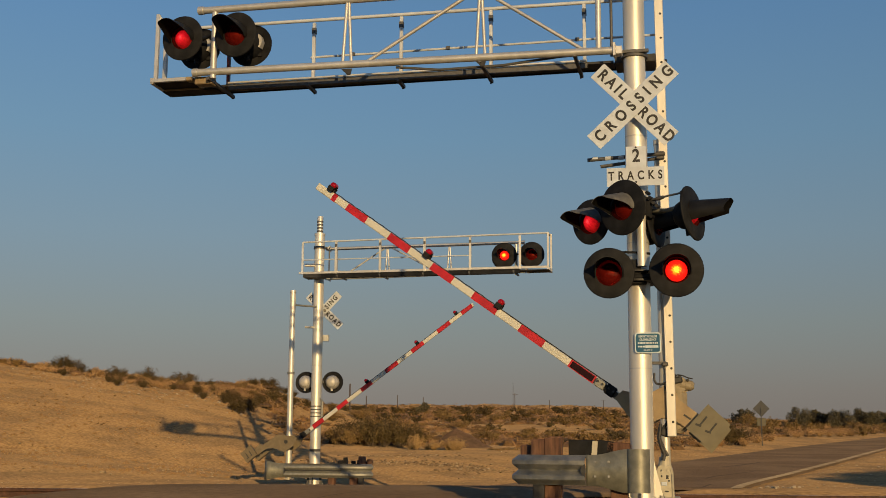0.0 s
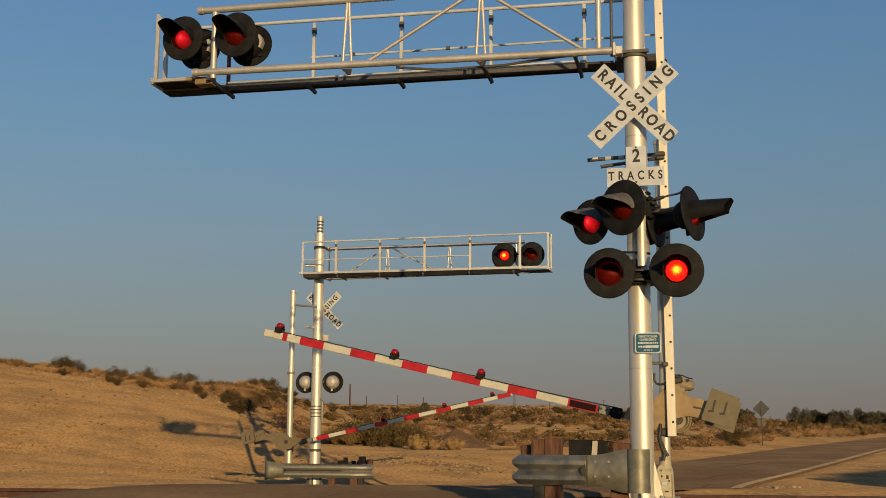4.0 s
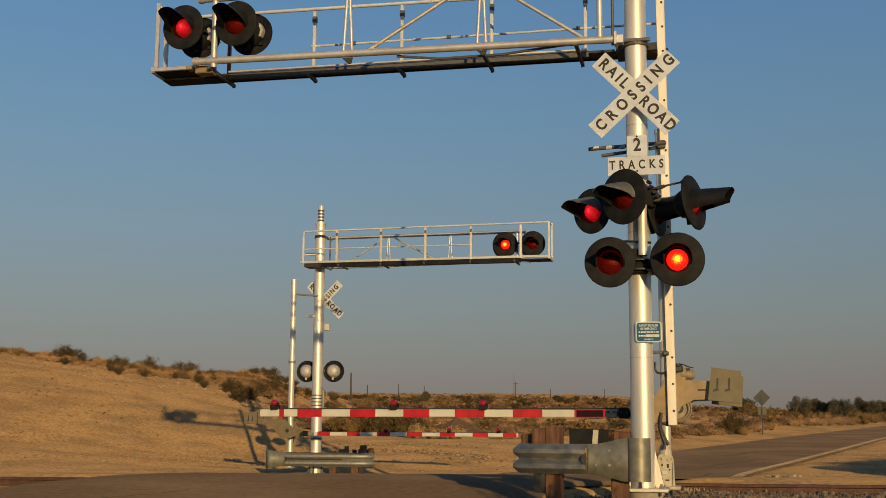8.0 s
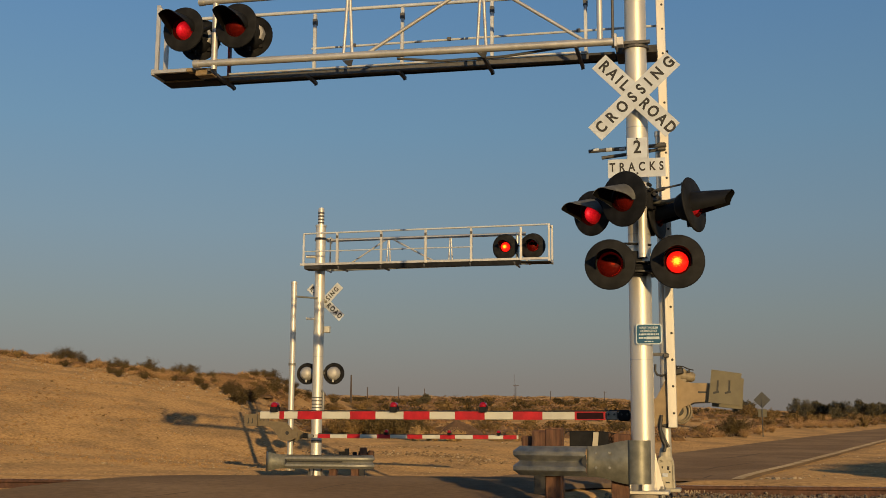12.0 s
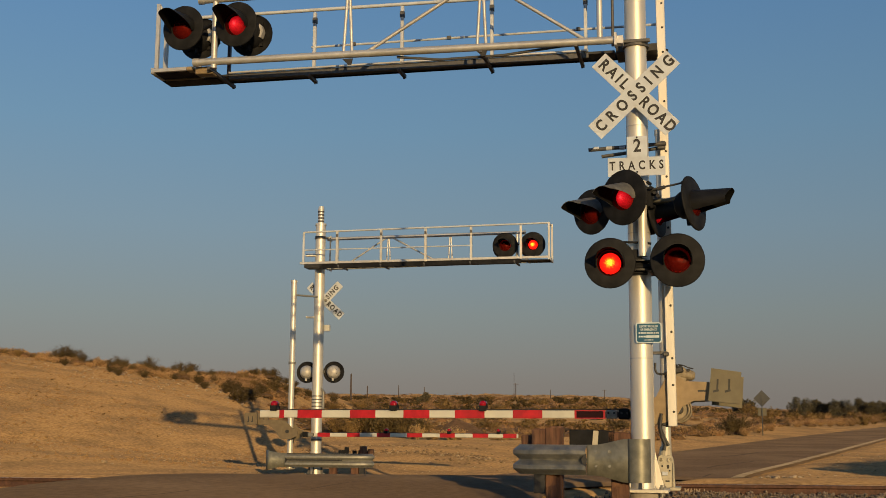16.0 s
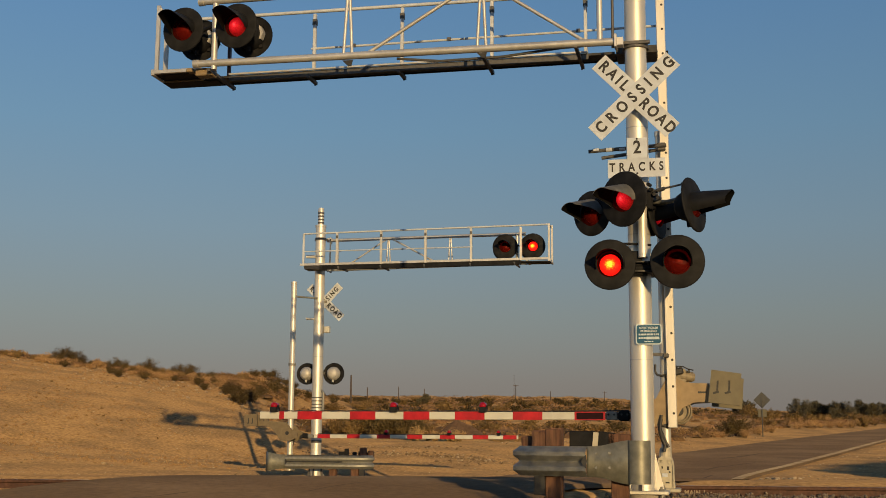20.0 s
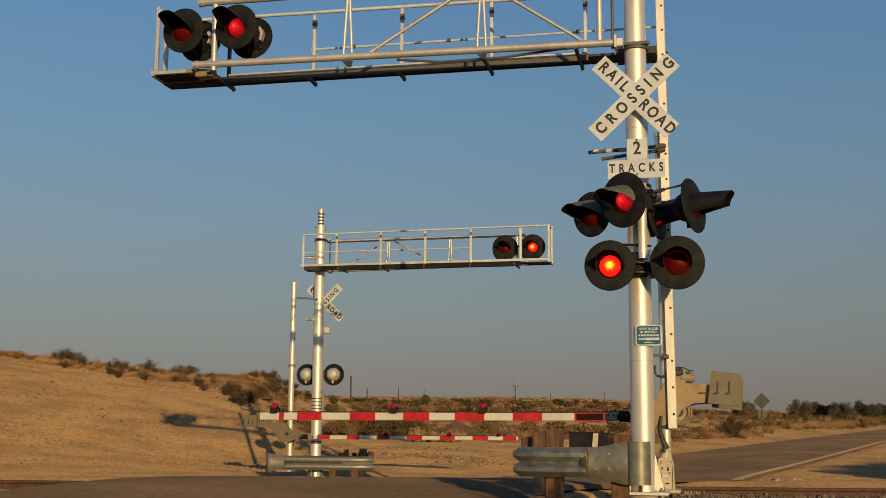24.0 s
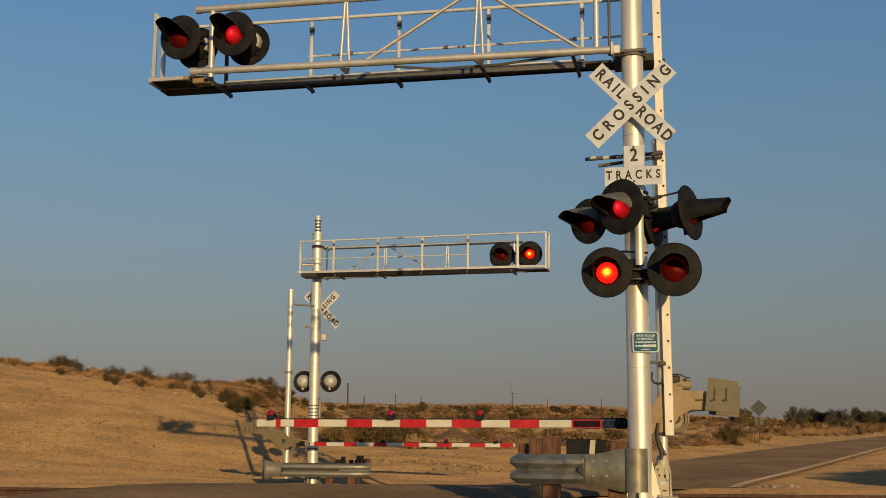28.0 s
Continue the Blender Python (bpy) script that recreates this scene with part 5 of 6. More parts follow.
# ---- plants ----
def clump(rnd, w, h, leaves, size, stems, seg=4, flat=1.0):
    """A desert shrub: thin stems fan out of one root and carry small leaves at uneven ends."""
    tw, lf = Geo(), Geo()
    tips = []
    for _ in range(stems):
        a, lean = rnd.uniform(0, 6.283), rnd.uniform(0.05, 1.0) ** 0.7
        top = Vector((math.cos(a) * lean * w / 2, math.sin(a) * lean * w / 2, h * (1.05 - 0.45 * lean * lean) * rnd.uniform(0.65, 1.05) * flat))
        mid = top * 0.5 + Vector((0, 0, 0.10 * h))
        tw.tube((top.x * 0.12, top.y * 0.12, -0.1), mid, 0.008 * w, 0.005 * w, seg, False).tube(mid, top, 0.005 * w, 0.002 * w, seg, False)
        tips.append((mid, top))
    for _ in range(leaves):
        mid, top = rnd.choice(tips)
        p = mid.lerp(top, rnd.uniform(-0.95, 1.0)) + Vector((rnd.gauss(0, 1), rnd.gauss(0, 1), rnd.gauss(0, 0.7))) * (0.06 * w)
        p.z = max(p.z, 0.02)
        face = Vector((p.x / w * 2, p.y / w * 2, (p.z - 0.35 * h) / h * 1.6)) + Vector((rnd.gauss(0, 1), rnd.gauss(0, 1), rnd.gauss(0, 1))) * 0.45
        u = face.orthogonal().normalized()
        u.rotate(Matrix.Rotation(rnd.uniform(0, 6.283), 3, face.normalized()))
        v = face.cross(u).normalized()
        s = size * rnd.uniform(0.6, 1.4)
        lf.add([p - u * s, p + v * s * 0.45, p + u * s, p - v * s * 0.45], [(0, 1, 2, 3)])
    return tw, lf


def bush_kind(seed, w, h, leaves, size, stems, mat):
    rnd = random.Random(seed)
    tw, lf = clump(rnd, w, h, leaves, size, stems)
    return tw.mesh("branchwork", M["twig"]), lf.mesh("foliage", mat)


def tree_kind(seed):
    """A bushy tree: a few limbs, each ending in a lobe of small leaves, with gaps between."""
    rnd = random.Random(seed)
    tw, lf = Geo(), Geo()
    tw.tube((0, 0, -0.2), (0.1, 0, 0.9), 0.16, 0.11, 8, False)
    for i in range(11):
        a, out = i * 2.4 + rnd.uniform(-0.4, 0.4), (0.25 + 0.75 * rnd.random()) * 1.7
        c = Vector((math.cos(a) * out, math.sin(a) * out, 2.5 - 0.45 * out + rnd.uniform(-1.5, 0.7)))
        tw.tube((0.1, 0, 0.8), c, 0.07, 0.02, 6, False)
        r = rnd.uniform(0.55, 0.95)
        for _ in range(160):
            d = Vector((rnd.gauss(0, 1), rnd.gauss(0, 1), rnd.gauss(0, 1))).normalized()
            p = c + Vector((d.x, d.y, d.z * 0.8)) * r * (rnd.random() ** 0.35) * (1 + 0.25 * math.sin(5 * d.x + 3 * d.z + i))
            u = Vector((rnd.gauss(0, 1), rnd.gauss(0, 1), rnd.gauss(0, 1))).normalized()
            v = u.orthogonal().normalized()
            q = 0.155 * rnd.uniform(0.6, 1.4)
            lf.add([p - u * q, p + v * q * 0.5, p + u * q, p - v * q * 0.5], [(0, 1, 2, 3)])
    return tw.mesh("trunk", M["twig"]), lf.mesh("crown", M["treeleaf"])


KINDS = {
    "creosote": [bush_kind(11 + i, 2.2, 1.35, 1700, 0.068, 26, M["creosote"]) for i in range(4)],
    "dark": [bush_kind(71 + i, 2.2, 1.5, 2200, 0.058, 20, M["darkleaf"]) for i in range(4)],
    "dry": [bush_kind(31 + i, 1.6, 0.72, 1700, 0.034, 22, M["drybush"]) for i in range(4)],
    "thicket": [bush_kind(41 + i, 1.8, 1.75, 5200, 0.095, 50, M["creosote"]) for i in range(4)],
    "sparse": [bush_kind(121 + i, 1.8, 1.75, 3600, 0.036, 60, M["creosote"]) for i in range(4)],
    "far": [bush_kind(91 + i, 2.2, 1.3, 420, 0.13, 8, M["creosote"]) for i in range(4)],
    "fardark": [bush_kind(101 + i, 2.2, 1.3, 420, 0.13, 8, M["darkleaf"]) for i in range(4)],
    "straw": [bush_kind(131 + i, 1.6, 0.72, 1700, 0.045, 16, M["strawbush"]) for i in range(4)],
    "low": [bush_kind(111 + i, 1.6, 0.72, 620, 0.055, 10, M["drybush"]) for i in range(4)],
    "tree": [tree_kind(51 + i) for i in range(4)],
}
PLANT = {
    "creosote": ("creosote_bush", "olive-green creosote bush on the dry bank", "shrub", "desert shrubs"),
    "dark": ("creosote_bush", "dark olive creosote bush on the crest of the bank", "shrub", "desert shrubs"),
    "dry": ("dry_bush", "dry straw-coloured desert bush", "shrub", "desert shrubs"),
    "thicket": ("shadow_bush", "dense unseen creosote bush added beside the road for its shadow", "shrub", "desert shrubs"),
    "sparse": ("shadow_bush", "thin unseen creosote bush added beside the road for its shadow", "shrub", "desert shrubs"),
    "far": ("creosote_bush", "olive-green creosote bush out on the plain", "shrub", "distant shrubs"),
    "fardark": ("creosote_bush", "dark olive creosote bush out on the plain", "shrub", "distant shrubs"),
    "straw": ("dry_bush", "round pale straw-yellow bush on the dirt", "shrub", "desert shrubs"),
    "low": ("dry_bush", "small straw-coloured desert bush on the bank", "shrub", "desert shrubs"),
    "tree": ("desert_tree", "dark green bushy tree on the skyline", "tree", "distant trees"),
}
plant_rnd = random.Random(77)


def plant(kind, x, y, s=1.0, tall=1.0):
    name, label, cat, group = PLANT[kind]
    st, fo = KINDS[kind][plant_rnd.randrange(4)]
    e = tagged(new(name), label, cat, group)
    e.matrix_basis = pose(x, y, ground_z(x, y) - 0.03, 0, 0, plant_rnd.uniform(0, 360)) @ Matrix.Diagonal((s, s, s * tall, 1))
    part("trunk" if kind == "tree" else "branchwork", st, None, e)
    part("crown" if kind == "tree" else "foliage", fo, None, e)


FAR_OFF = {"far": [], "fardark": [], "low": []}


def plant_far(kind, x, y, s, tall=1.0):
    """One of the many bushes out on the plain; they are joined at the end."""
    FAR_OFF[kind].append((plant_rnd.randrange(4), pose(x, y, ground_z(x, y) - 0.03, 0, 0, plant_rnd.uniform(0, 360)) @ Matrix.Diagonal((s, s, s * tall, 1))))


def at(px, y):
    """Ground place seen across at px, y metres ahead."""
    return (px - 784) / 2125 * y, y


# crest of the bank
for px, d, s, k in ((55, 74, 0.55, "dry"), (108, 72, 1.0, "creosote"), (126, 73, 1.25, "creosote"), (146, 71, 0.8, "creosote"), (90, 70, 0.6, "dry"), (188, 71, 0.75, "dry"),
                    (205, 71, 0.9, "creosote"), (221, 70, 0.8, "creosote"), (245, 74, 0.7, "creosote"), (268, 70, 1.05, "creosote"), (300, 72, 0.8, "dry"), (318, 76, 0.9, "creosote"), (338, 75, 1.0, "creosote"),
                    (355, 69, 0.6, "creosote"), (376, 72, 0.7, "creosote"), (395, 70, 0.8, "dry"), (412, 62, 0.95, "creosote"), (430, 58, 1.15, "creosote"), (448, 60, 1.0, "creosote"), (466, 66, 0.9, "creosote"),
                    (470, 86, 0.9, "creosote"), (482, 88, 1.1, "creosote"), (494, 87, 0.8, "creosote"), (452, 82, 0.8, "creosote"), (508, 90, 0.7, "creosote"), (524, 92, 0.6, "creosote"), (462, 84, 0.6, "dry"), (485, 75, 1.3, "creosote"), (500, 78, 0.8, "dry"), (232, 66, 0.5, "dry"), (20, 68, 0.6, "dry"), (290, 66, 0.45, "dry"), (170, 68, 0.4, "dry"), (345, 65, 0.5, "dry")):
    plant("dark" if k == "creosote" else k, *at(px, d * 1.02), s * (0.62 if px < 400 else 0.60))
for px, d, s in ((92, 70, 0.3), (116, 66, 0.35), (160, 72, 0.3), (196, 66, 0.35), (212, 64, 0.42), (236, 70, 0.3), (258, 65, 0.38), (284, 71, 0.28), (310, 67, 0.3), (328, 72, 0.36), (352, 66, 0.4), (364, 64, 0.34), (384, 68, 0.3), (402, 63, 0.42), (418, 60, 0.36), (20, 70, 0.34), (34, 69, 0.4), (8, 71, 0.3)):
    plant("dark" if px > 50 else "creosote", *at(px, d), s)
# a thick stand of creosote beyond the far signal, highest in its middle
for px, d, s, k in ((600, 57, 0.62, "creosote"), (612, 59, 0.74, "dark"), (624, 56, 0.66, "creosote"), (636, 58, 0.84, "dark"), (648, 57, 0.90, "creosote"), (660, 56, 0.92, "dark"), (672, 58, 1.02, "creosote"), (684, 56, 0.90, "dark"), (697, 58, 0.90, "creosote"), (709, 56, 0.80, "dark"), (722, 58, 0.78, "creosote"), (736, 57, 0.68, "dark"), (750, 59, 0.58, "creosote"), (592, 60, 0.5, "dark"), (642, 60, 0.8, "dark"), (690, 60, 0.85, "dark")):
    plant(k, *at(px, d - 1.5), s * 0.95, 1.12)
# round straw-coloured bushes before the heap of gravel, and thin yellow grass to its right
for px, d, s, tall in ((740, 51.0, 0.62, 1.75), (730, 51.6, 0.42, 1.4), (770, 50.2, 0.56, 1.2), (796, 50.0, 0.60, 1.35), (812, 50.3, 0.62, 1.3), (759, 50.8, 0.42, 1.3), (804, 49.8, 0.5, 1.3), (872, 51.5, 0.4, 0.55), (884, 51.0, 0.45, 0.5), (898, 51.6, 0.42, 0.5), (912, 51.2, 0.46, 0.5), (926, 51.8, 0.4, 0.5), (938, 52.4, 0.4, 0.55)):
    plant("straw", *at(px, d), s * 0.88, tall)
# beyond
for px, d, s, k in ((560, 92, 0.9, "creosote"), (574, 95, 0.7, "dry"), (590, 97, 0.8, "creosote"), (548, 90, 0.9, "creosote"), (533, 88, 0.9, "dry"), (520, 86, 0.9, "creosote"), (505, 84, 0.8, "creosote"), (610, 92, 0.5, "dry"), (655, 97, 0.6, "creosote"), (672, 99, 0.6, "dry"),
                    (748, 58, 0.7, "dry"), (770, 60, 0.6, "dry"), (793, 58, 0.6, "dry"), (812, 60, 0.6, "dry"), (838, 64, 0.7, "dry"), (860, 66, 1.0, "creosote"), (885, 70, 0.9, "dry"), (905, 62, 0.8, "dry"),
                    (930, 58, 0.9, "dry"), (952, 64, 0.8, "creosote"), (980, 60, 0.9, "dry"), (1010, 66, 0.8, "dry"), (1040, 62, 1.0, "dry"), (1072, 58, 0.8, "dry"), (1098, 64, 0.9, "creosote"),
                    (590, 88, 1.2, "creosote"), (640, 95, 1.3, "creosote"), (700, 105, 1.2, "creosote"), (760, 98, 1.1, "dry"), (820, 110, 1.2, "creosote"), (880, 120, 1.3, "creosote"), (940, 100, 1.1, "dry"), (1000, 115, 1.2, "creosote"), (1060, 105, 1.2, "creosote"),
                    (1205, 66, 0.7, "dry"), (1222, 65, 0.6, "dry"), (1232, 67, 0.5, "creosote"), (1240, 68, 0.8, "dry"), (1256, 67, 0.7, "dry"), (1272, 68, 0.6, "dry"), (1286, 70, 0.85, "dark"), (1300, 71, 0.9, "dark"), (1312, 70, 0.8, "dry"), (1335, 74, 0.9, "dry"), (1352, 80, 0.7, "creosote"), (1360, 77, 0.8, "dry"),
                    (1385, 86, 0.9, "dry"), (1405, 84, 0.8, "dry"), (1425, 88, 1.0, "dry"), (1445, 90, 0.9, "dry"), (1462, 92, 0.9, "dry"), (1480, 94, 1.0, "dry"), (1500, 98, 1.0, "dry"), (1520, 102, 1.3, "dry"), (1540, 106, 1.1, "dry"), (1322, 150, 1.5, "creosote"), (1362, 118, 1.1, "dry")):
    k = k if px > 1130 or k == "dry" else "dark" if px < 560 or px % 3 == 0 else "creosote"
    plant(k, *at(px, d), s * (0.85 if px < 1130 else 1.0), 0.62 if px < 1130 else 1.0)
for i in range(40):
    # a grove far to the right of the road, low at its near end and uneven along the top
    px = 1398 + i * 5.2 + plant_rnd.uniform(-3, 3)
    rise = (0.55 + 0.45 * ss(1394, 1410, px)) * (1.1 - 0.22 * math.exp(-((px - 1452) / 9) ** 2) - 0.25 * ss(1535, 1575, px))
    plant("tree", *at(px, plant_rnd.uniform(150, 172)), rise * plant_rnd.uniform(0.44, 0.66), plant_rnd.uniform(0.95, 1.3))
for px, d, s in ((1316, 215, 0.95), (1306, 220, 0.8), (1324, 218, 0.7), (1384, 170, 0.3), (1376, 175, 0.22), (752, 330, 1.0), (560, 340, 0.6)):
    plant("tree", *at(px, d), s)

# scattered larger shrubs out to the skyline
for _ in range(150):
    d = plant_rnd.uniform(120, 460)
    plant_far("far" if plant_rnd.random() < 0.5 else "fardark", *at(plant_rnd.uniform(540, 1400), d), plant_rnd.uniform(0.45, 1.0) * (1 + d / 330), 0.8)
for _ in range(90):
    d = plant_rnd.uniform(320, 620)
    plant_far("fardark", *at(plant_rnd.uniform(560, 1400), d), plant_rnd.uniform(0.8, 2.0), 0.8)
for _ in range(60):
    d = plant_rnd.uniform(98, 140)
    plant_far("low" if plant_rnd.random() < 0.55 else "far", *at(plant_rnd.uniform(1320, 1590), d), plant_rnd.uniform(0.5, 1.0))
for _ in range(34):
    plant_far("low" if plant_rnd.random() < 0.6 else "far", *at(plant_rnd.uniform(860, 1130), plant_rnd.uniform(60, 92)), plant_rnd.uniform(0.35, 0.8), 0.8)
for _ in range(70):
    plant_far("low", *at(plant_rnd.uniform(560, 1130), plant_rnd.uniform(61, 96)), plant_rnd.uniform(0.3, 0.65), 0.75)
# dark bushes stand out singly on the nearer plain
for _ in range(80):
    d = plant_rnd.uniform(64, 130)
    px = plant_rnd.uniform(560, 1380)
    if noise.noise(Vector((px * 0.02, d * 0.05, 5))) > 0.0 and not (px > 1120 and d < 80):
        plant("fardark" if plant_rnd.random() < 0.6 else "far", *at(px, d), plant_rnd.uniform(0.3, 0.7), 0.75)
# small growth on the upper bank
for i in range(230):
    d = plant_rnd.uniform(67, 88)
    (plant if d < 76 else plant_far)("low", *at(plant_rnd.uniform(-40, 500), d), plant_rnd.uniform(0.22, 0.8))
for _ in range(40):
    d = plant_rnd.uniform(70, 88)
    plant("creosote", *at(plant_rnd.uniform(60, 470), d), plant_rnd.uniform(0.2, 0.42))
# unseen bushes beside the road, added to lay a long shadow over the verge
for x, y, k, h in ((12.9, 30.0, 0.6, 0.85), (13.7, 29.2, 0.75, 0.80), (14.2, 31.4, 0.7, 0.8), (14.8, 30.4, 0.85, 0.86), (16.2, 30.0, 0.9, 0.95), (17.6, 30.6, 0.95, 1.0), (19.0, 30.3, 1.0, 1.05), (14.6, 28.0, 1.0, 0.8), (16.6, 27.6, 1.1, 0.85), (18.4, 28.2, 1.1, 0.95), (13.3, 30.6, 0.75, 0.84), (15.5, 30.2, 0.9, 0.92), (16.9, 30.3, 0.95, 1.0), (18.3, 30.5, 1.0, 1.05), (15.6, 27.8, 1.05, 0.85), (17.5, 27.9, 1.1, 0.92)):
    plant("thicket", x + 0.55, y, k, h * 1.12)
# unseen bushes right of the camera, added to shade the road and near guardrail
for x, y, k, h in ((3.25, 4.2, 0.74, 2.0), (3.52, 4.55, 0.70, 1.95)):
    plant("sparse", x, y, k, h)
for x, y, k, h in ((3.22, 4.1, 0.66, 1.55), (3.45, 4.35, 0.68, 1.5), (3.1, 4.6, 0.62, 1.6), (3.55, 4.7, 0.64, 1.5), (3.3, 4.4, 0.6, 1.65)):
    plant("thicket", x, y, k, h)


for kind, mat, label in (("low", "drybush", "small straw-coloured bushes over the plain and behind the bank"), ("far", "creosote", "olive creosote bushes scattered out to the skyline"), ("fardark", "darkleaf", "dark creosote bushes scattered out to the skyline")):
    vs, fs = [], []
    for i, m in FAR_OFF[kind]:
        me, o = KINDS[kind][i][1], len(vs)
        vs += [m @ v.co for v in me.vertices]
        fs += [tuple(o + k for k in f.vertices) for f in me.polygons]
    me = bpy.data.meshes.new("distant_bushes")
    me.from_pydata([tuple(v) for v in vs], [], fs)
    me.materials.append(M[mat])
    tagged(new("distant_bushes", me), label, "shrubs", kind="stuff")


def gravel_heap():
    """A low heap of dark gravel left beside the road, steeper at one end."""
    g, rings, seg = Geo(), 12, 44
    cx, cy = 0.62, 54.0
    for i in range(rings + 1):
        q = i / rings
        for j in range(seg):
            a = 6.2832 * j / seg
            rx = 1.25 if math.cos(a) < 0 else 1.75
            x, y = cx + q * rx * math.cos(a), cy + q * 1.3 * math.sin(a)
            up = 0.92 * (1 - q) ** 1.15 * (1 + 0.25 * noise.noise(Vector((x * 1.6, y * 1.6, 2)))) + 0.03 * noise.noise(Vector((x * 7, y * 7, 3)))
            g.v.append((x, y, ground_z(x, y) - 0.04 + up))
    for i in range(rings):
        for j in range(seg):
            g.f.append((i * seg + j, i * seg + (j + 1) % seg, (i + 1) * seg + (j + 1) % seg, (i + 1) * seg + j))
    g.s = [0] * len(g.f)
    tagged(part("gravel_heap", g, M["gravel"], smooth=True), "low heap of dark brown gravel on the dirt beyond the tracks", "gravel heap")


gravel_heap()


def build_scrub():
    """Low scrub over the whole plain, uncountable: rounded mats of twigs with loose sprays standing out of them."""
    rnd = random.Random(9)
    vs, fs = [], []
    count = 0
    while count < 11200:
        crest = count >= 9900
        y = 46 * math.exp(rnd.uniform(0, 1) ** 0.68 * 3.9)
        x = y * rnd.uniform(-0.48, 0.48)
        if crest:
            y = 68 + 16 * rnd.random() ** 0.7
            x = -y * rnd.uniform(0.13, 0.44)
        k = edge_x(LEFT_EDGE, y) - 3.0 < x < edge_x(RIGHT_EDGE, y) + 2.5
        bank = x / y < -0.15 and (y < 80 or rnd.random() < 0.6)
        if not crest and (k or bank) or (y < (57 if x < 0.05 * y else 51) and x < edge_x(LEFT_EDGE, y)):
            continue
        # open strips of bare earth lie between the growth
        if noise.noise(Vector((x * 0.07, y * 0.035, 3))) < rnd.uniform(-0.25, 0.25) - (0.32 if y > 115 else 0.2):
            continue
        if math.exp(-((x + 9) / 5.0) ** 2 - ((y - 98) / 16.0) ** 2) > 0.3 and rnd.random() < 0.6:
            continue
        count += 1
        z = ground_z(x, y)
        w, h = rnd.uniform(0.25, 0.90), rnd.uniform(0.16, 0.50)
        if crest:
            w, h = w * 0.6, h * 0.75
        if y > 150:
            w, h = w * 2.0, h * 1.7
        if y > 500:
            w, h = w * 1.6, h * 1.4
        fine = y < 120
        # the mat itself, lobed
        o, n = len(vs), 9 if fine else 6
        a0, lob = rnd.uniform(0, 6.283), rnd.randrange(2, 5)
        for q, up in ((0.85, -0.05), (0.70, 0.30), (0.40, 0.52)):
            for i in range(n):
                a = a0 + 6.283 * i / n
                e = q * (1 + 0.22 * math.sin(lob * a)) * rnd.uniform(0.82, 1.12)
                vs.append((x + math.cos(a) * e * w * 0.92, y + math.sin(a) * e * w * 0.92, z + h * up * rnd.uniform(0.8, 1.15)))
        vs.append((x, y, z + h * 0.6))
        for t in range(2):
            fs += [(o + t * n + i, o + t * n + (i + 1) % n, o + (t + 1) * n + (i + 1) % n, o + (t + 1) * n + i) for i in range(n)]
        fs += [(o + 2 * n + i, o + 2 * n + (i + 1) % n, o + 3 * n) for i in range(n)]
        for _ in range(48 if fine else (14 if y < 200 else 7)):
            a, q = rnd.uniform(0, 6.283), rnd.random() ** 0.5
            p = Vector((x + math.cos(a) * q * w, y + math.sin(a) * q * w, z + h * (1 - 0.55 * q * q) * rnd.uniform(0.30, 1.12)))
            face = Vector(((p.x - x) / w, (p.y - y) / w, (p.z - z) / h * 0.9)) + Vector((rnd.gauss(0, 1), rnd.gauss(0, 1), rnd.gauss(0, 1))) * 0.3
            turn = rnd.uniform(0, 6.283)
            u = face.orthogonal().normalized()
            u = (u * math.cos(turn) + face.normalized().cross(u) * math.sin(turn)) * (w * (rnd.uniform(0.07, 0.14) if fine else rnd.uniform(0.12, 0.26)))
            v = face.normalized().cross(u) * 0.5
            o = len(vs)
            vs += [p - u, p + v, p + u, p - v]
            fs.append((o, o + 1, o + 2, o + 3))
    me = bpy.data.meshes.new("desert_scrub")
    me.from_pydata([tuple(v) for v in vs], [], fs)
    me.materials.append(M["scrub"])
    tagged(new("desert_scrub", me), "low dry scrub scattered over the desert plain", "scrub", kind="stuff")


build_scrub()


def build_tufts(name, seed, count, mat, label, near_y):
    """Small dry tufts over the bank."""
    rnd = random.Random(seed)
    vs, fs = [], []
    for _ in range(count):
        y = rnd.uniform(near_y, 84)
        x = -y * rnd.uniform(0.13, 0.42)
        if noise.noise(Vector((x * 0.15, y * 0.15, 7))) < rnd.uniform(-0.5, 0.3):
            continue
        z, w = ground_z(x, y), rnd.uniform(0.03, 0.10) + 0.10 * ss(62, 82, y) * rnd.random()
        for _ in range(9):
            p = Vector((x + rnd.gauss(0, w * 0.5), y + rnd.gauss(0, w * 0.5), z + rnd.uniform(0, w * 0.6)))
            u = Vector((rnd.gauss(0, 0.6), rnd.gauss(0, 0.6), rnd.gauss(0, 1.2))).normalized() * (w * 0.35)
            v = u.orthogonal() * 0.5
            o = len(vs)
            vs += [p - u, p + v, p + u, p - v]
            fs.append((o, o + 1, o + 2, o + 3))
    me = bpy.data.meshes.new(name)
    me.from_pydata([tuple(v) for v in vs], [], fs)
    me.materials.append(mat)
    tagged(new(name, me), label, "grass", kind="stuff")


build_tufts("dry_tufts", 19, 4200, M["drybush"], "tiny dry grass tufts on the sandy bank", 36)
build_tufts("brown_tufts", 23, 500, M["scrub"], "tiny brown desert tufts on the sandy bank", 44)


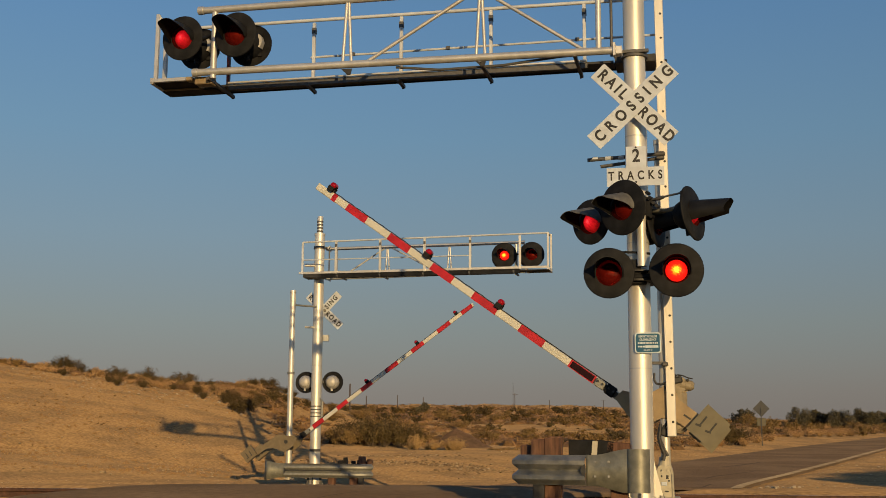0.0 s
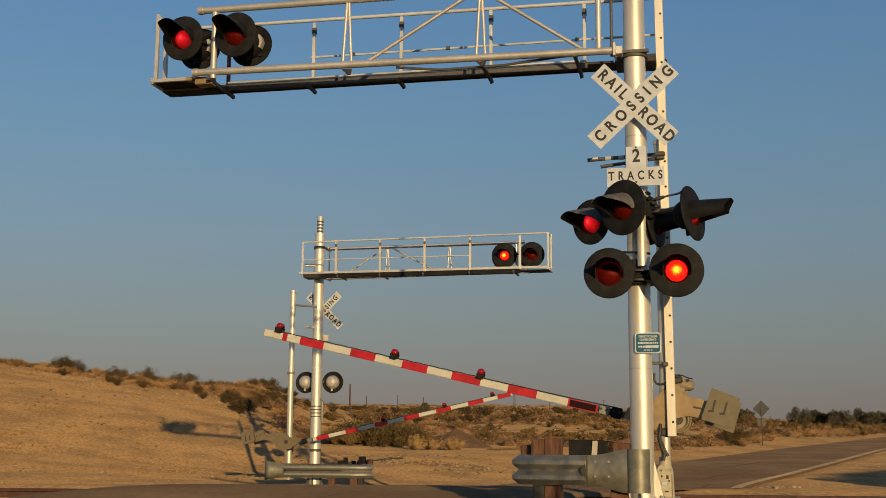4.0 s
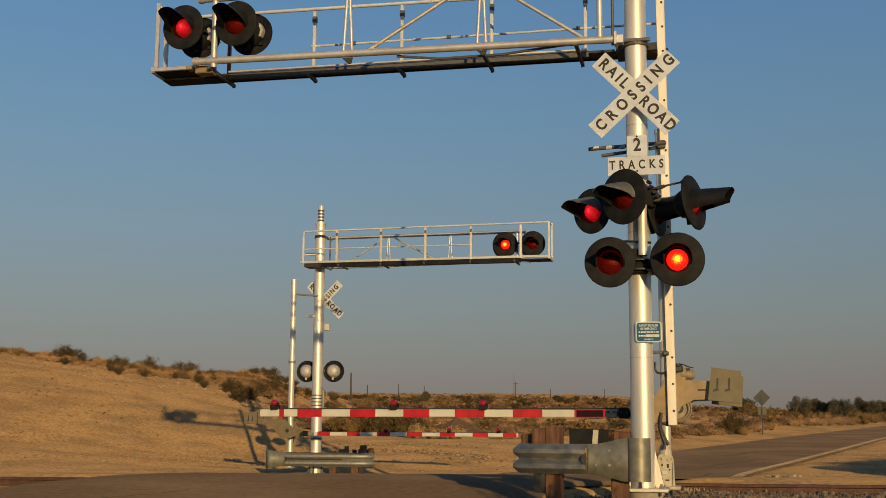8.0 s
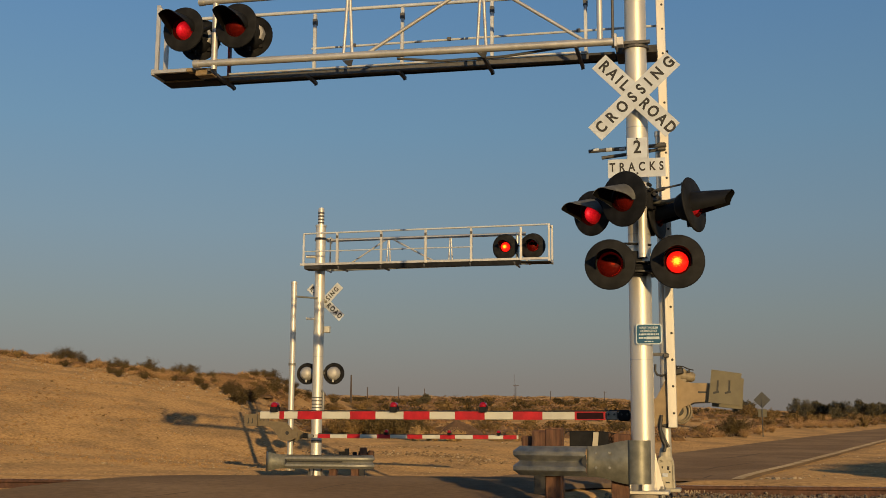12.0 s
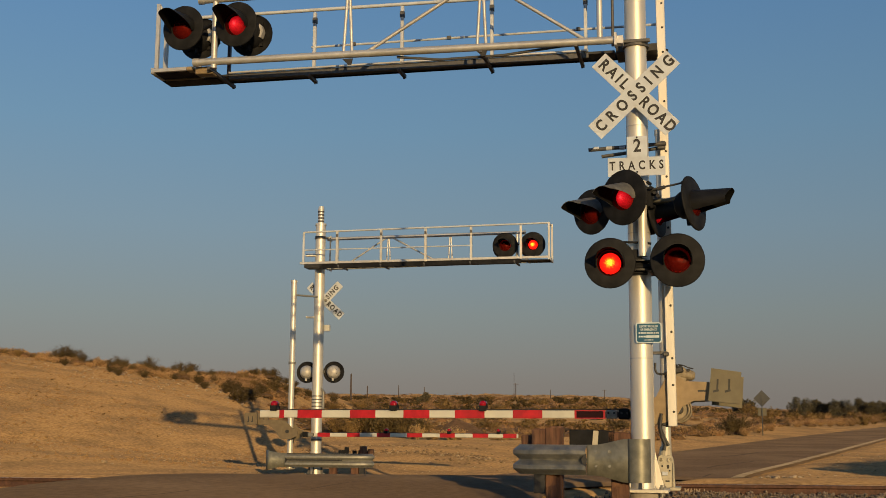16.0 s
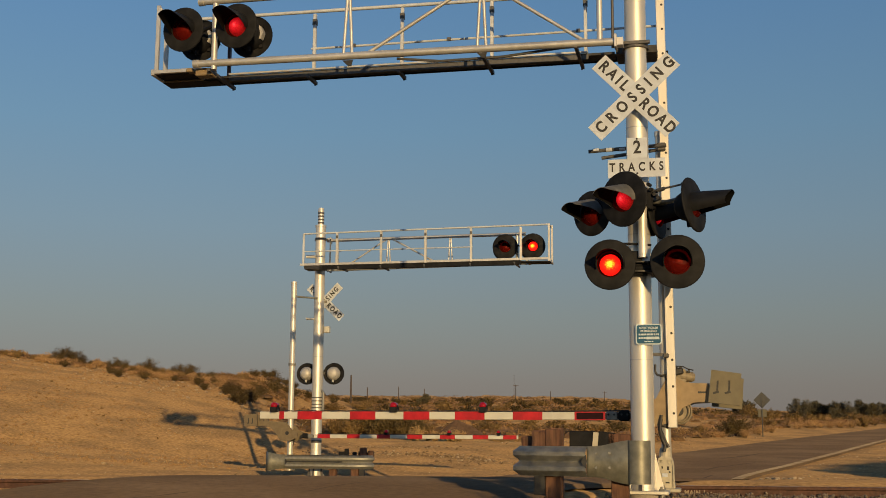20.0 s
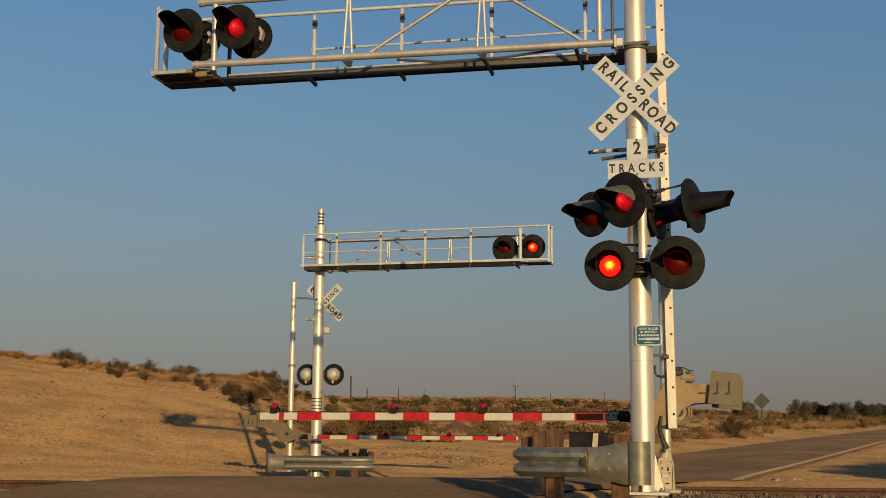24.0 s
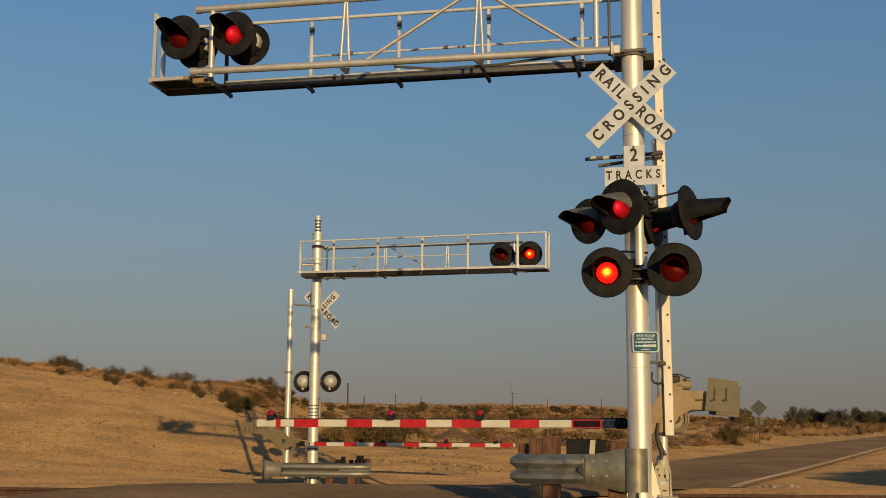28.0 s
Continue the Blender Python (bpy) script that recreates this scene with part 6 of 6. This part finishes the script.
def build_pebbles():
    rnd = random.Random(21)
    g = Geo()
    for i in range(10000):
        y = rnd.uniform(20, 92)
        x = y * rnd.uniform(-0.42, 0.42)
        if on_road(x, y) > 0.02:
            continue
        r = 0.008 + 0.016 * rnd.random() + 0.05 * rnd.random() ** 12
        r *= min(1.0, 0.25 + y / 60)
        c = Vector((x, y, ground_z(x, y) + r * 0.3))
        q = Vector((rnd.gauss(0, 1), rnd.gauss(0, 1), rnd.gauss(0, 1))).to_track_quat("Z", "Y").to_matrix()
        ps = [c + Matrix.Diagonal((1.2, 1.2, 0.55)) @ (q @ (Vector(p) * r * rnd.uniform(0.7, 1.3))) for p in ((1, 0, 0), (-1, 0, 0), (0, 1, 0), (0, -1, 0), (0, 0, 0.8), (0, 0, -0.8))]
        g.add(ps, [(0, 2, 4), (2, 1, 4), (1, 3, 4), (3, 0, 4), (2, 0, 5), (1, 2, 5), (3, 1, 5), (0, 3, 5)])
    # rubble: a graded windrow beyond the crossing and loose stones at the foot of the bank
    h, dark = Geo(), Geo()
    for cx, cy, n, sx, sy, big in ((-2.6, 42.6, 190, 1.0, 0.35, 0.06), (-0.9, 42.0, 220, 0.9, 0.35, 0.06), (0.6, 41.7, 200, 0.8, 0.35, 0.06), (-1.5, 45.5, 160, 2.2, 0.5, 0.06), (1.6, 40.9, 120, 0.6, 0.3, 0.055), (0.5, 39.0, 26, 0.5, 0.5, 0.06), (1.1, 40.2, 36, 0.6, 0.5, 0.06), (-4.5, 44.0, 60, 1.0, 0.8, 0.045),
                                   (-8.9, 40.0, 70, 0.7, 0.6, 0.045), (-9.9, 35.7, 3, 0.04, 0.04, 0.10), (-10.2, 47.6, 30, 0.5, 0.5, 0.05), (-13.7, 42.3, 7, 0.25, 0.2, 0.10), (-14.2, 42.5, 4, 0.2, 0.2, 0.07), (-12.0, 39.0, 40, 1.5, 0.8, 0.04), (-7.5, 43.0, 50, 1.2, 1.0, 0.04)):
        for _ in range(n):
            x, y, r = rnd.gauss(cx, sx), rnd.gauss(cy, sy), big * rnd.uniform(0.22, 1.0) ** 2.1
            c = Vector((x, y, ground_z(x, y) + r * 0.3))
            q = Vector((rnd.gauss(0, 1), rnd.gauss(0, 1), rnd.gauss(0, 1))).to_track_quat("Z", "Y").to_matrix()
            ring = [(math.cos(a), math.sin(a), 0) for a in (0, 1.05, 2.1, 3.14, 4.2, 5.25)]
            ps = [c + Matrix.Diagonal((1.3, 1.0, 0.75)) @ (q @ (Vector(p) * r * rnd.uniform(0.75, 1.2))) for p in ring + [(0, 0, 0.9), (0, 0, -0.9)]]
            (dark if cx > -5 and rnd.random() < 0.7 else h).add(ps, [(k, (k + 1) % 6, 6) for k in range(6)] + [((k + 1) % 6, k, 7) for k in range(6)])
    tagged(part("clods", dark, M["darkclod"]), "dark clods along a graded ridge of dirt", "clods", kind="stuff")
    tagged(part("rubble", h, M["clod"]), "loose clods and stones scattered on the dirt", "stones", kind="stuff")
    # pale stones kicked up where the road edge meets the track
    h = Geo()
    for i in range(300):
        x, y, r = rnd.gauss(5.55, 0.16), rnd.gauss(20.6, 0.5), rnd.uniform(0.015, 0.05)
        if i >= 20:
            # and pale rubble weathering out below the crest of the bank
            y, r = rnd.uniform(58, 72), 0.02 + 0.09 * rnd.random() ** 3
            x = -y * (0.255 + rnd.gauss(0, 0.045))
        c = Vector((x, y, ground_z(x, y) + r * 0.3))
        q = Vector((rnd.gauss(0, 1), rnd.gauss(0, 1), rnd.gauss(0, 1))).to_track_quat("Z", "Y").to_matrix()
        ring = [(math.cos(a), math.sin(a), 0) for a in (0, 1.05, 2.1, 3.14, 4.2, 5.25)]
        ps = [c + Matrix.Diagonal((1.2, 1.0, 0.7)) @ (q @ (Vector(p) * r * rnd.uniform(0.75, 1.2))) for p in ring + [(0, 0, 0.9), (0, 0, -0.9)]]
        h.add(ps, [(k, (k + 1) % 6, 6) for k in range(6)] + [((k + 1) % 6, k, 7) for k in range(6)])
    tagged(part("loose_stones", h, M["palestone"]), "pale loose stones by the road edge", "stones", kind="stuff")
    tagged(part("pebbles", g, M["clod"]), "small pale stones scattered on the dirt", "stones", kind="stuff")


build_pebbles()


# ---- sign by the road, seen from behind ----
def diamond_sign(x, y):
    z = ground_z(x, y)
    s = tagged(new("warning_sign"), "diamond warning sign on a post seen from its bare back", "road sign")
    s.matrix_basis = pose(x, y, z, 0, 0, -24)
    part("post", Geo().box((0, 0, 1.05), (0.05, 0.04, 2.3), bevel=0.004), M["signback"], s)
    part("diamond", Geo().box((0, 0.035, 2.15), (0.69, 0.006, 0.69), pose(0, 0, 0, 0, 45, 0).to_3x3()), M["signback"], s, "bare metal diamond plate")
    part("plaque", Geo().box((0, 0.035, 1.38), (0.5, 0.006, 0.46), bevel=0.002), M["weight"], s, "small square plate under the diamond")


diamond_sign(*at(1344, 71))


def utility_pole(px, d, h, arms=1):
    x, y = at(px, d)
    p = tagged(new("utility_pole"), "thin wooden utility pole far off on the plain", "utility pole", group="utility poles")
    p.matrix_basis = pose(x, y, ground_z(x, y))
    part("pole", Geo().tube((0, 0, -0.5), (0, 0, h), 0.16, 0.11, 8), M["timberpole"], p)
    for i in range(arms):
        part("crossarm", Geo().box((0, 0, h - 0.4 - i * 0.9), (2.2, 0.12, 0.14)), M["timberpole"], p)


utility_pole(622, 190, 5.5, 0)
for px, d, h, a in ((651, 300, 4.4, 0), (706, 420, 5.5, 0), (751, 380, 4.6, 0), (912, 450, 6.5, 1), (909, 900, 19.0, 0), (973, 520, 4.6, 0), (1068, 560, 5.6, 1)):
    utility_pole(px, d, h, a)


# ---- what moves ----
def flash_rows(phase):
    """Half a second lit, half a second dark; the bulb turns its bright face in and out."""
    period, rows, turn = 1.0185, [], (0 if phase == 0 else 180)
    place = lambda a: pose(0, 0.075, 0, 0, 0, a)
    rows.append((0.0, place(turn)))
    k = 0
    while True:
        t = 0.265 + k * period / 2
        if t > 27.9:
            break
        f = round(t * FPS) - 1
        for i, a in enumerate((0, 88, 176, 180)):
            rows.append(((f + i) / FPS, place(turn + a)))
        turn += 180
        k += 1
    rows.append((28.0, place(turn)))
    return rows


NEAR_ARM = [(0, 35.5), (0.5, 32.3), (1, 29.2), (1.5, 26.2), (2, 23.6), (2.5, 20.6), (3, 17.9), (3.5, 15.4), (4.5, 10.7), (5.5, 6.4), (6, 4.3), (6.5, 2.4), (7, 0.5), (7.25, -0.3), (7.5, 0.1), (8, 0.0), (28, 0.0)]
FAR_ARM = [(0, 36.5), (1, 30.2), (2, 24.2), (3, 18.2), (3.5, 15.2), (4.5, 10.0), (5.5, 5.3), (6.4, 1.6), (6.9, 0.0), (28, 0.0)]


def motions():
    for phase in (0, 1):
        rows = flash_rows(phase)
        for bulb, ph in BULBS:
            if ph == phase:
                walk(bulb, rows)
    for arm, (x, y, z), near in ARMS:
        walk(arm, [(t, pose(x, y, z, 0, a, 0)) for t, a in (NEAR_ARM if near else FAR_ARM)])


motions()
